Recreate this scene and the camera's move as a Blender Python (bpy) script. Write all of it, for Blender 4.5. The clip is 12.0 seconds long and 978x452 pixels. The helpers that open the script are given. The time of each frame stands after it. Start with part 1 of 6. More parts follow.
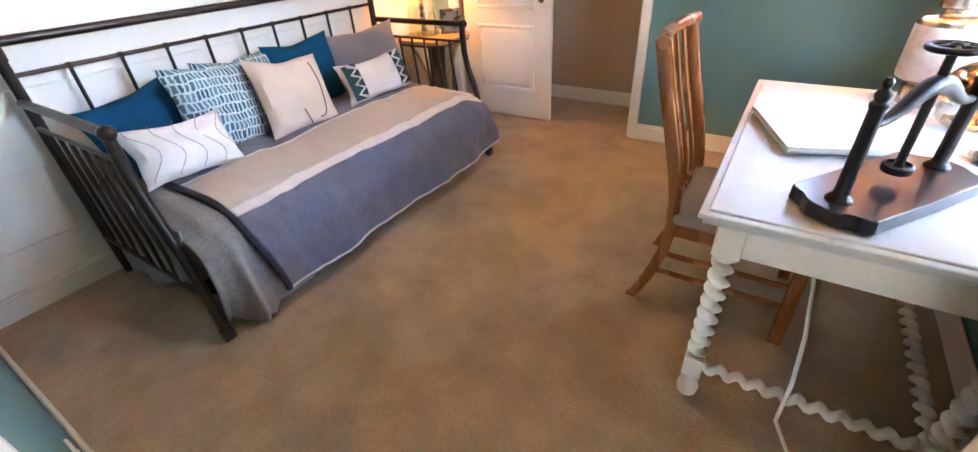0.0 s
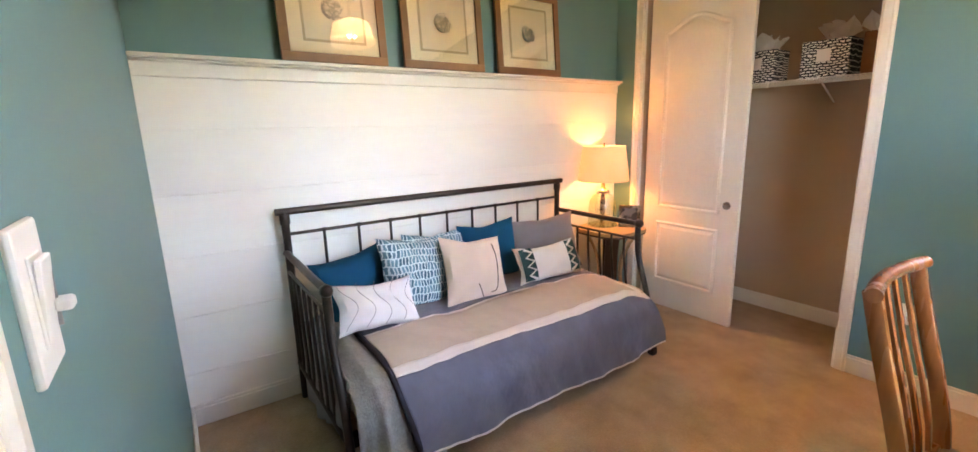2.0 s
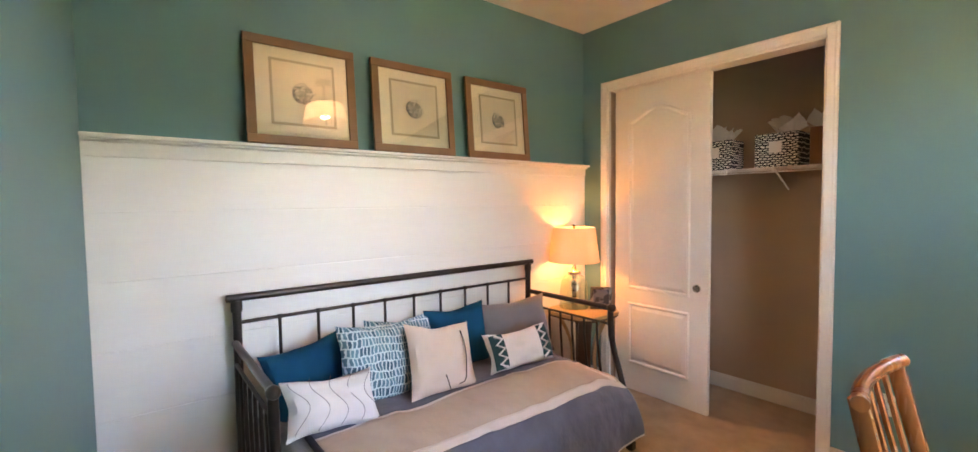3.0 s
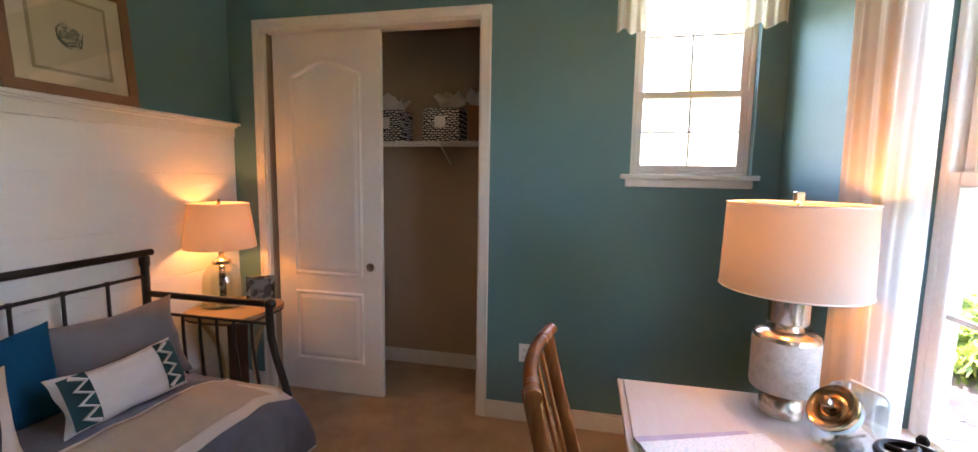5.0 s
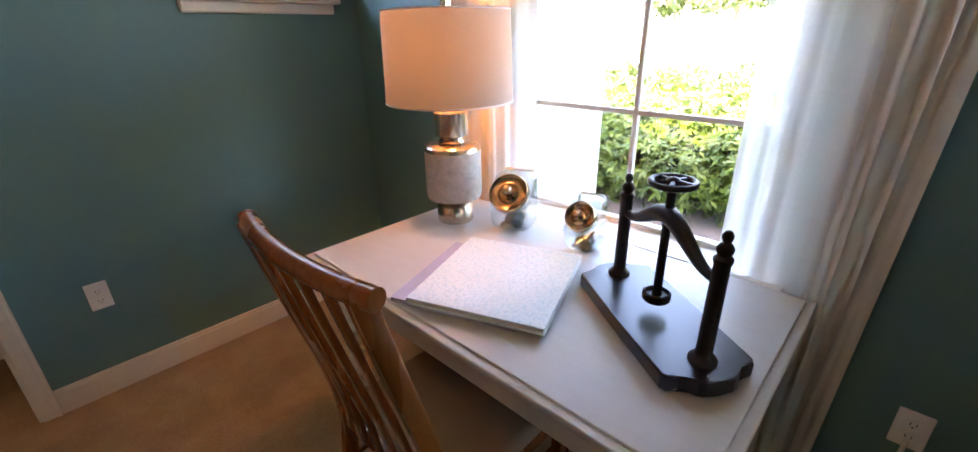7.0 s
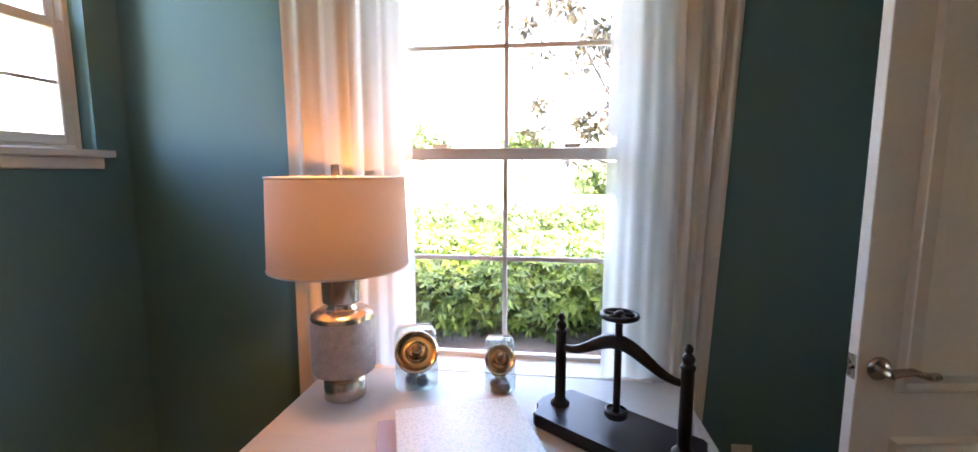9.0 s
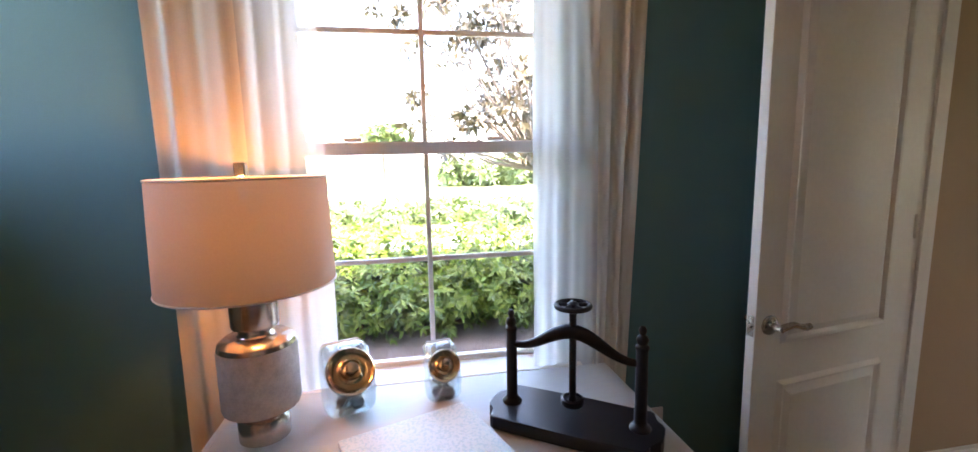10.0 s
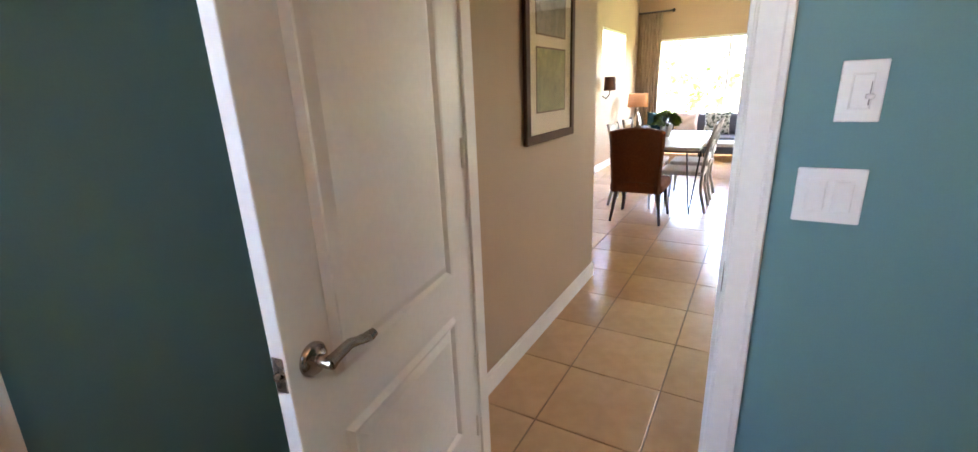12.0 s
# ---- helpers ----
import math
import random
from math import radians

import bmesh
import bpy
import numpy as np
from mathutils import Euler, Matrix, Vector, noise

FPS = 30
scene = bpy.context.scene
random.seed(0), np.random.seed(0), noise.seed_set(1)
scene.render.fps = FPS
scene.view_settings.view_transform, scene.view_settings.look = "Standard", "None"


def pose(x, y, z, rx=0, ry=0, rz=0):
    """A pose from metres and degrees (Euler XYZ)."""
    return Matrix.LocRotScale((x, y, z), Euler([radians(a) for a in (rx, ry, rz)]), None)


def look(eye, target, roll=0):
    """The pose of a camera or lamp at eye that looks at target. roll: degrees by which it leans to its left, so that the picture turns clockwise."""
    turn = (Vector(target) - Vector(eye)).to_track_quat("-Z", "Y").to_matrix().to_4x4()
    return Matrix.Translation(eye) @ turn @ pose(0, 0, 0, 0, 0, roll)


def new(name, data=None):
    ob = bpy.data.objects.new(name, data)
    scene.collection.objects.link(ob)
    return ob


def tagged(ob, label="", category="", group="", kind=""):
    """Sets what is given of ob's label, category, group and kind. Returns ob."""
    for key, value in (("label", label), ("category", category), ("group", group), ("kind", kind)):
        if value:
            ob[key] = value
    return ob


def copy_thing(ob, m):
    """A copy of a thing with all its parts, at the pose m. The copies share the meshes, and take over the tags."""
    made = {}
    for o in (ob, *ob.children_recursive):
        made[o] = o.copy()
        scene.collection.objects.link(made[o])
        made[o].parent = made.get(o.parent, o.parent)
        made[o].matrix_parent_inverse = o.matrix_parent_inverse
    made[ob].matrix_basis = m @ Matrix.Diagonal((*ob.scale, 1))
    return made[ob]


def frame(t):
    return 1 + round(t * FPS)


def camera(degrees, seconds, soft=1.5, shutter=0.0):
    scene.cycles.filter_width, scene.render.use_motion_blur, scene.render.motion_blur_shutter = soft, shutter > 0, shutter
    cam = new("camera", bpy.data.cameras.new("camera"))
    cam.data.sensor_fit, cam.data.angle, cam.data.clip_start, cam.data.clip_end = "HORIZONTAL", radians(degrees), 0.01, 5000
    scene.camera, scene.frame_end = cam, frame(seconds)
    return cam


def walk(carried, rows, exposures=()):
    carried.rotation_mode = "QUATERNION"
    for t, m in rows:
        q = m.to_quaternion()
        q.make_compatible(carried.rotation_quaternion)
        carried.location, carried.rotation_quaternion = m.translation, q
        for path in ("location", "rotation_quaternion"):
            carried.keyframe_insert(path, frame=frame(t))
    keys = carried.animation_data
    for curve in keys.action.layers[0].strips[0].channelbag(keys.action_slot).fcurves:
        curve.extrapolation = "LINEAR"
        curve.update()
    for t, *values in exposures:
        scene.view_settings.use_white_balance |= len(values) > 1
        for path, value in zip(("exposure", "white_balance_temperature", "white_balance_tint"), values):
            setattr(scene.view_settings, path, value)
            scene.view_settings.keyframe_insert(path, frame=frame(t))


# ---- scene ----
PATH = [
    (0, (2.562, 0.044, 1.377), (1.623, 1.428, 0.281), -3.5),
    (0.5, (2.563, 0.092, 1.307), (1.490, 1.209, 0.042), -2.4),
    (1, (2.571, 0.059, 1.351), (1.366, 1.230, 0.267), -1.3),
    (1.5, (2.587, 0.079, 1.428), (1.132, 1.237, 0.691), -2.0),
    (2, (2.566, 0.099, 1.513), (0.957, 1.213, 1.100), -1.5),
    (2.5, (2.550, 0.117, 1.571), (0.898, 1.230, 1.387), -0.9),
    (4.5, (2.355, 0.475, 1.575), (1.536, 2.295, 1.447), 0.6),
    (5, (2.321, 0.598, 1.562), (1.896, 2.540, 1.343), 0.9),
    (5.5, (2.182, 0.647, 1.537), (2.276, 2.607, 1.152), -0.3),
    (6, (2.063, 0.713, 1.473), (2.655, 2.533, 0.892), -1.4),
    (6.5, (2.010, 0.891, 1.418), (3.029, 2.428, 0.642), -1.8),
    (8.5, (1.635, 1.468, 1.450), (3.532, 1.976, 1.074), 0.6),
    (9, (1.632, 1.614, 1.508), (3.602, 1.865, 1.266), -0.0),
    (9.5, (1.606, 1.785, 1.525), (3.595, 1.764, 1.322), -0.6),
    (10, (1.710, 1.846, 1.514), (3.660, 1.499, 1.237), -1.2),
    (10.5, (1.854, 1.769, 1.484), (3.650, 0.989, 1.075), -2.2),
    (11, (2.054, 1.635, 1.466), (3.541, 0.404, 0.941), -2.0),
    (11.5, (2.190, 1.458, 1.445), (3.376, -0.041, 0.858), -2.2),
    (12, (2.283, 1.152, 1.433), (3.264, -0.492, 0.852), -2.4),
]
EXPOSURES = [(0, 6.65, 6750, 20), (1.0, 6.67, 7050, 21), (2.5, 6.4, 7300, 21), (4.5, 5.7, 7000, 22), (5.5, 5.12, 6600, 20), (6.5, 5.15, 7000, 21), (8.5, 5.07, 6900, 21), (9.5, 4.75, 6500, 20), (10.5, 4.75, 6700, 21), (11, 4.95, 6850, 19), (11.5, 5.45, 7050, 20), (12, 5.9, 6450, 20)]
cam = camera(94.7, 12.0)
walk(cam, [(t, look(eye, target, roll)) for t, eye, target, roll in PATH], EXPOSURES)

# ---- world and sun ----
world = bpy.data.worlds.new("sky")
scene.world = world
world.use_nodes = True
wn = world.node_tree
sky = wn.nodes.new("ShaderNodeTexSky")
sky.sky_type = "NISHITA"
sky.sun_disc = False
sky.sun_elevation = radians(68)
sky.sun_rotation = radians(243)
sky.dust_density, sky.ozone_density = 2.0, 0.8
wn.nodes["Background"].inputs["Strength"].default_value = 0.15
wn.links.new(sky.outputs[0], wn.nodes["Background"].inputs["Color"])
sun = new("sun", bpy.data.lights.new("sun", "SUN"))
sun.data.energy, sun.data.angle, sun.data.color = 2.7, radians(0.6), (1.0, 0.95, 0.86)
sun.matrix_world = look((-12, -6, 34), (0, 0, 0))


# ---- materials ----
def mat(name, color, rough=0.6, metal=0.0, vary=0.12, scale=6.0, fine=90.0, bump=0.1, dist=0.002, color2=None, stretch=(1, 1, 1), rand=0.0,
        coords="Object", spec=0.5, sheen=0.0, trans=0.0, emit=None):
    """A surface with two scales of variation in colour and roughness, and fine relief."""
    m = bpy.data.materials.new(name)
    m.use_nodes = True
    nt = m.node_tree
    b = nt.nodes["Principled BSDF"]
    tc = nt.nodes.new("ShaderNodeTexCoord")
    mp = nt.nodes.new("ShaderNodeMapping")
    mp.inputs["Scale"].default_value = stretch
    nt.links.new(tc.outputs[coords], mp.inputs["Vector"])
    n1, n2 = nt.nodes.new("ShaderNodeTexNoise"), nt.nodes.new("ShaderNodeTexNoise")
    for n, s in ((n1, scale), (n2, fine)):
        n.inputs["Scale"].default_value = s
        n.inputs["Detail"].default_value = 4
        nt.links.new(mp.outputs[0], n.inputs["Vector"])
    mixn = nt.nodes.new("ShaderNodeMix")
    mixn.inputs[0].default_value = 0.4
    nt.links.new(n1.outputs[0], mixn.inputs[2])
    nt.links.new(n2.outputs[0], mixn.inputs[3])
    ramp = nt.nodes.new("ShaderNodeMapRange")
    ramp.inputs[1].default_value, ramp.inputs[2].default_value = 0.3, 0.7
    nt.links.new(mixn.outputs[0], ramp.inputs[0])
    cm = nt.nodes.new("ShaderNodeMix")
    cm.data_type = "RGBA"
    c2 = color2 or tuple(c * (1 - vary * 2) for c in color)
    cm.inputs[6].default_value, cm.inputs[7].default_value = (*c2, 1), (*(min(1, c * (1 + vary * 0.5)) if not color2 else c for c in color), 1)
    nt.links.new(ramp.outputs[0], cm.inputs[0])
    out = cm.outputs[2]
    if rand:
        oi = nt.nodes.new("ShaderNodeObjectInfo")
        hsv = nt.nodes.new("ShaderNodeHueSaturation")
        mr = nt.nodes.new("ShaderNodeMapRange")
        mr.inputs[3].default_value, mr.inputs[4].default_value = 1 - rand, 1 + rand
        nt.links.new(oi.outputs["Random"], mr.inputs[0])
        nt.links.new(mr.outputs[0], hsv.inputs["Value"])
        nt.links.new(out, hsv.inputs["Color"])
        out = hsv.outputs[0]
    nt.links.new(out, b.inputs["Base Color"])
    rr = nt.nodes.new("ShaderNodeMapRange")
    rr.inputs[3].default_value, rr.inputs[4].default_value = max(0.02, rough - 0.06), min(1, rough + 0.06)
    nt.links.new(n1.outputs[0], rr.inputs[0])
    nt.links.new(rr.outputs[0], b.inputs["Roughness"])
    b.inputs["Metallic"].default_value = metal
    b.inputs["Specular IOR Level"].default_value = spec
    b.inputs["Sheen Weight"].default_value = sheen
    b.inputs["Transmission Weight"].default_value = trans
    if bump:
        bp = nt.nodes.new("ShaderNodeBump")
        bp.inputs["Strength"].default_value = bump
        bp.inputs["Distance"].default_value = dist
        nt.links.new(n2.outputs[0], bp.inputs["Height"])
        nt.links.new(bp.outputs[0], b.inputs["Normal"])
    if emit:
        b.inputs["Emission Color"].default_value = (*emit[0], 1)
        b.inputs["Emission Strength"].default_value = emit[1]
    return m


def cloth_sheer(name, color, see, glow):
    """Thin cloth: part of the light goes straight through, part is scattered through it."""
    m = bpy.data.materials.new(name)
    m.use_nodes = True
    nt = m.node_tree
    nt.nodes.remove(nt.nodes["Principled BSDF"])
    d, t, p = (nt.nodes.new("ShaderNodeBsdf" + k) for k in ("Diffuse", "Translucent", "Transparent"))
    tc, w = nt.nodes.new("ShaderNodeTexCoord"), nt.nodes.new("ShaderNodeTexNoise")
    w.inputs["Scale"].default_value = 220
    nt.links.new(tc.outputs["Object"], w.inputs["Vector"])
    cm = nt.nodes.new("ShaderNodeMix")
    cm.data_type = "RGBA"
    cm.inputs[6].default_value, cm.inputs[7].default_value = (*(c * 0.9 for c in color), 1), (*color, 1)
    nt.links.new(w.outputs[0], cm.inputs[0])
    for s in (d, t):
        nt.links.new(cm.outputs[2], s.inputs["Color"])
    a, b = nt.nodes.new("ShaderNodeMixShader"), nt.nodes.new("ShaderNodeMixShader")
    a.inputs[0].default_value, b.inputs[0].default_value = glow, see
    nt.links.new(d.outputs[0], a.inputs[1]); nt.links.new(t.outputs[0], a.inputs[2])
    nt.links.new(a.outputs[0], b.inputs[1]); nt.links.new(p.outputs[0], b.inputs[2])
    nt.links.new(b.outputs[0], nt.nodes["Material Output"].inputs["Surface"])
    return m


def clear(name, tint=(1, 1, 1), gloss=0.06, rough=0.0):
    """A thin clear pane: straight through, with a little mirror."""
    m = bpy.data.materials.new(name)
    m.use_nodes = True
    nt = m.node_tree
    nt.nodes.remove(nt.nodes["Principled BSDF"])
    p, g, x = nt.nodes.new("ShaderNodeBsdfTransparent"), nt.nodes.new("ShaderNodeBsdfGlossy"), nt.nodes.new("ShaderNodeMixShader")
    f = nt.nodes.new("ShaderNodeLayerWeight")
    f.inputs[0].default_value = 0.5
    pw, mu = nt.nodes.new("ShaderNodeMath"), nt.nodes.new("ShaderNodeMath")
    pw.operation, mu.operation = "POWER", "MULTIPLY_ADD"
    pw.inputs[1].default_value = 5
    mu.inputs[1].default_value, mu.inputs[2].default_value = 0.6, gloss
    nt.links.new(f.outputs["Facing"], pw.inputs[0])
    p.inputs[0].default_value = (*tint, 1)
    g.inputs["Roughness"].default_value = rough
    nt.links.new(pw.outputs[0], mu.inputs[0]); nt.links.new(mu.outputs[0], x.inputs[0])
    nt.links.new(p.outputs[0], x.inputs[1]); nt.links.new(g.outputs[0], x.inputs[2])
    nt.links.new(x.outputs[0], nt.nodes["Material Output"].inputs["Surface"])
    return m


def banded(name, base, ink, kind, scale, rough=0.85, stretch=(1, 1, 1), cut=0.5, tilt=(0, 0, 0), third=None):
    """Cloth or paper with a printed pattern: bricks (dashes) or waves."""
    m = mat(name, base, rough, vary=0.05, fine=300, bump=0.2)
    nt = m.node_tree
    b = nt.nodes["Principled BSDF"]
    old = b.inputs["Base Color"].links[0].from_socket
    tc, mp = nt.nodes.new("ShaderNodeTexCoord"), nt.nodes.new("ShaderNodeMapping")
    mp.inputs["Scale"].default_value = stretch
    mp.inputs["Rotation"].default_value = tilt
    nt.links.new(tc.outputs["Object"], mp.inputs[0])
    mx = nt.nodes.new("ShaderNodeMix")
    mx.data_type = "RGBA"
    if kind == "dash":
        t = nt.nodes.new("ShaderNodeTexBrick")
        t.inputs["Scale"].default_value = scale
        t.inputs["Mortar Size"].default_value = cut
        t.inputs["Mortar Smooth"].default_value = 0.15
        t.inputs["Brick Width"].default_value = 0.28
        t.inputs["Row Height"].default_value = 0.6
        t.inputs["Color1"].default_value = (*ink, 1)
        t.inputs["Color2"].default_value = (*(third or ink), 1)
        wob = nt.nodes.new("ShaderNodeTexNoise")
        wob.inputs["Scale"].default_value = 14
        nt.links.new(mp.outputs[0], wob.inputs["Vector"])
        ad = nt.nodes.new("ShaderNodeMix")
        ad.data_type = "RGBA"
        ad.blend_type = "LINEAR_LIGHT"
        ad.inputs[0].default_value = 0.02
        nt.links.new(mp.outputs[0], ad.inputs[6]); nt.links.new(wob.outputs["Color"], ad.inputs[7])
        nt.links.new(ad.outputs[2], t.inputs["Vector"])
        nt.links.new(t.outputs["Fac"], mx.inputs[0])
        nt.links.new(t.outputs["Color"], mx.inputs[6]); nt.links.new(old, mx.inputs[7])
    else:
        t = nt.nodes.new("ShaderNodeTexNoise" if kind == "speck" else "ShaderNodeTexWave")
        t.inputs["Scale"].default_value = scale
        if kind == "wave":
            t.inputs["Distortion"].default_value = 5
            t.inputs["Detail Scale"].default_value = 0.6
        r = nt.nodes.new("ShaderNodeMapRange")
        r.inputs[1].default_value, r.inputs[2].default_value = cut, cut + 0.04
        nt.links.new(mp.outputs[0], t.inputs["Vector"])
        nt.links.new(t.outputs["Fac"], r.inputs[0])
        nt.links.new(r.outputs[0], mx.inputs[0])
        nt.links.new(old, mx.inputs[6]); mx.inputs[7].default_value = (*ink, 1)
    nt.links.new(mx.outputs[2], b.inputs["Base Color"])
    return m


M_TEAL = mat("teal_wall_paint", (0.118, 0.25, 0.268), 0.55, vary=0.05, scale=1.5, fine=260, bump=0.12, dist=0.001)
M_WHITE = mat("white_trim_paint", (0.78, 0.76, 0.72), 0.38, vary=0.04, scale=3, fine=60, bump=0.05)
M_SHIP = mat("white_plank_paint", (0.84, 0.83, 0.80), 0.42, vary=0.02, scale=2.5, fine=40, bump=0.03, stretch=(1, 0.12, 1), rand=0.02)
M_CEIL = mat("ceiling_paint", (0.76, 0.73, 0.67), 0.8, vary=0.05, fine=120, bump=0.4, dist=0.003)
M_TAN = mat("closet_paint", (0.49, 0.36, 0.25), 0.7, vary=0.06, scale=1.5, fine=250, bump=0.1)
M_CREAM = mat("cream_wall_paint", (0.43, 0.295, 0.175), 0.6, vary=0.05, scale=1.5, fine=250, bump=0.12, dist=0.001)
M_CARPET = mat("tan_carpet", (0.61, 0.45, 0.295), 0.95, color2=(0.255, 0.178, 0.108), scale=3.0, fine=95, bump=1.0, dist=0.008, spec=0.1, sheen=0.2)
for n in M_CARPET.node_tree.nodes:
    if n.bl_idname == "ShaderNodeTexNoise":
        n.inputs["Detail"].default_value, n.inputs["Roughness"].default_value = 9, 0.66
M_TILE = mat("beige_floor_tile", (0.70, 0.46, 0.265), 0.24, color2=(0.56, 0.35, 0.19), scale=2.0, fine=14, bump=0.02, rand=0.07)
M_GROUT = mat("grey_grout", (0.27, 0.20, 0.14), 0.9)
M_BRONZE = mat("dark_bronze_metal", (0.055, 0.046, 0.041), 0.33, metal=0.75, vary=0.15, scale=12, fine=160, bump=0.1)
M_NICKEL = mat("brushed_nickel", (0.40, 0.355, 0.31), 0.27, metal=1.0, vary=0.06, scale=20, fine=200, bump=0.02)
M_GREY = mat("slate_grey_cotton", (0.140, 0.149, 0.195), 0.9, vary=0.10, scale=5, fine=10, bump=0.6, dist=0.025, sheen=0.15)
M_BEIGE = mat("beige_band_cotton", (0.54, 0.46, 0.39), 0.9, vary=0.06, scale=5, fine=14, bump=0.4, dist=0.015)
M_OFFW = mat("white_cotton", (0.74, 0.69, 0.66), 0.9, vary=0.05, scale=6, fine=400, bump=0.25)
M_QUILT = mat("grey_quilt", (0.30, 0.30, 0.30), 0.92, vary=0.14, scale=30, fine=120, bump=0.9, dist=0.006)
M_NAVY = mat("navy_binding", (0.02, 0.022, 0.035), 0.9)
M_BLUE = mat("peacock_blue_cotton", (0.001, 0.066, 0.140), 0.85, vary=0.12, scale=6, fine=420, bump=0.25, spec=0.15)
M_LINEN = mat("cream_linen", (0.66, 0.53, 0.43), 0.92, vary=0.06, scale=8, fine=420, bump=0.3)
M_PGREY = mat("warm_grey_velvet", (0.205, 0.19, 0.20), 0.9, vary=0.10, scale=6, fine=420, bump=0.2, sheen=0.3)
M_DTEAL = mat("dark_teal_cotton", (0.012, 0.06, 0.065), 0.9, fine=400, bump=0.25)
M_STITCH = mat("dark_stitching", (0.05, 0.045, 0.045), 0.9)
M_GREYLINE = mat("grey_thread", (0.20, 0.19, 0.20), 0.9)
M_DASH = banded("dash_print_cotton", (0.56, 0.68, 0.72), (0.022, 0.085, 0.135), "dash", 13.5, cut=0.05, third=(0.13, 0.27, 0.34), tilt=(radians(90), 0, 0))
M_WAVE = mat("white_pillow_cotton", (0.72, 0.69, 0.69), 0.9, vary=0.05, fine=400, bump=0.25)
M_OAK = mat("honey_oak", (0.31, 0.108, 0.026), 0.27, color2=(0.165, 0.048, 0.013), scale=9, fine=70, bump=0.08, stretch=(1, 1, 0.12), spec=0.5)
M_SEAT = mat("tan_seat_cloth", (0.34, 0.25, 0.19), 0.95, fine=400, bump=0.3)
M_DESK = mat("antique_white_paint", (0.70, 0.66, 0.61), 0.34, vary=0.07, scale=4, fine=70, bump=0.1)
M_DESKTOP = mat("white_desktop_paint", (0.53, 0.545, 0.545), 0.36, vary=0.05, scale=3, fine=50, bump=0.06, stretch=(1, 0.2, 1), spec=0.3)
M_IRON = mat("black_cast_iron", (0.011, 0.009, 0.010), 0.42, metal=0.0, spec=0.3, vary=0.2, fine=150, bump=0.15)
M_PBASE = mat("black_lacquered_base", (0.009, 0.008, 0.013), 0.30, vary=0.2, fine=90, bump=0.04)
# Lid metal is nickel; the lamp's orange reflection is mixed into the colour.
M_WARM = mat("lamp_warmed_metal", (0.50, 0.37, 0.23), 0.20, metal=1.0, vary=0.12, fine=100, bump=0.05)
M_SILVER = mat("silvered_ceramic", (0.60, 0.52, 0.43), 0.2, metal=0.9, vary=0.15, scale=14, fine=120, bump=0.05)
M_CRACKLE = mat("grey_crackle_glaze", (0.50, 0.47, 0.44), 0.5, vary=0.16, scale=40, fine=200, bump=0.3, dist=0.002)
M_FRAME = mat("walnut_brown_frame", (0.235, 0.122, 0.055), 0.5, scale=12, fine=90, bump=0.15)
M_DFRAME = mat("dark_walnut_frame", (0.085, 0.035, 0.015), 0.6, scale=12, fine=90, bump=0.15, spec=0.12)
M_MATB = mat("ivory_mat_board", (0.80, 0.72, 0.54), 0.9, vary=0.03, fine=200, bump=0.05)
M_PAPER = mat("aged_paper", (0.74, 0.66, 0.48), 0.9, vary=0.08, scale=8, fine=150, bump=0.05)
M_GILT = mat("dull_gilt_line", (0.44, 0.37, 0.22), 0.6)
M_INK = mat("grey_ink", (0.10, 0.10, 0.085), 0.9)
M_PLASTIC = mat("white_plastic", (0.80, 0.80, 0.80), 0.3, vary=0.02, bump=0.0)
M_DARK = mat("black_plastic", (0.02, 0.02, 0.02), 0.4)
M_GLASS = clear("window_glass", gloss=0.03)
M_PIC = clear("picture_glass", gloss=0.11)
M_JAR = clear("clear_jar_glass", (0.90, 0.945, 0.95), gloss=0.12)
# Opaque pale stand-in for thick glass edges that catch the light.
M_RIM = mat("pale_lit_glass", (0.60, 0.66, 0.68), 0.15, vary=0.03, bump=0.0)
M_LGLASS = clear("green_lamp_glass", (0.86, 0.92, 0.82), gloss=0.2)
M_SHADE = cloth_sheer("white_lamp_shade", (0.44, 0.40, 0.36), 0.0, 0.13)
M_SHADE1 = cloth_sheer("cream_lamp_shade", (0.68, 0.55, 0.45), 0.0, 0.11)
M_SHADE2 = cloth_sheer("cream_ceiling_shade", (0.86, 0.76, 0.60), 0.0, 0.8)
M_SHEER = cloth_sheer("white_sheer_curtain", (0.90, 0.90, 0.90), 0.24, 0.52)
M_DRAPE = cloth_sheer("ivory_curtain", (0.88, 0.83, 0.75), 0.0, 0.34)
M_VAL = cloth_sheer("cream_valance", (0.80, 0.74, 0.62), 0.08, 0.5)
M_STUCCO = mat("white_stucco", (0.80, 0.79, 0.76), 0.9, fine=120, bump=0.5, dist=0.004)
M_GRASS = mat("lawn_grass", (0.125, 0.15, 0.045), 0.95, color2=(0.08, 0.105, 0.028), scale=2, fine=60, bump=0.6, dist=0.02)
M_MULCH = mat("brown_mulch", (0.21, 0.155, 0.13), 0.95, color2=(0.085, 0.06, 0.05), scale=14, fine=60, bump=1.0, dist=0.03)
M_PAVER = mat("grey_brick_paver", (0.19, 0.16, 0.145), 0.85, vary=0.15, scale=12, fine=80, bump=0.4, rand=0.15)


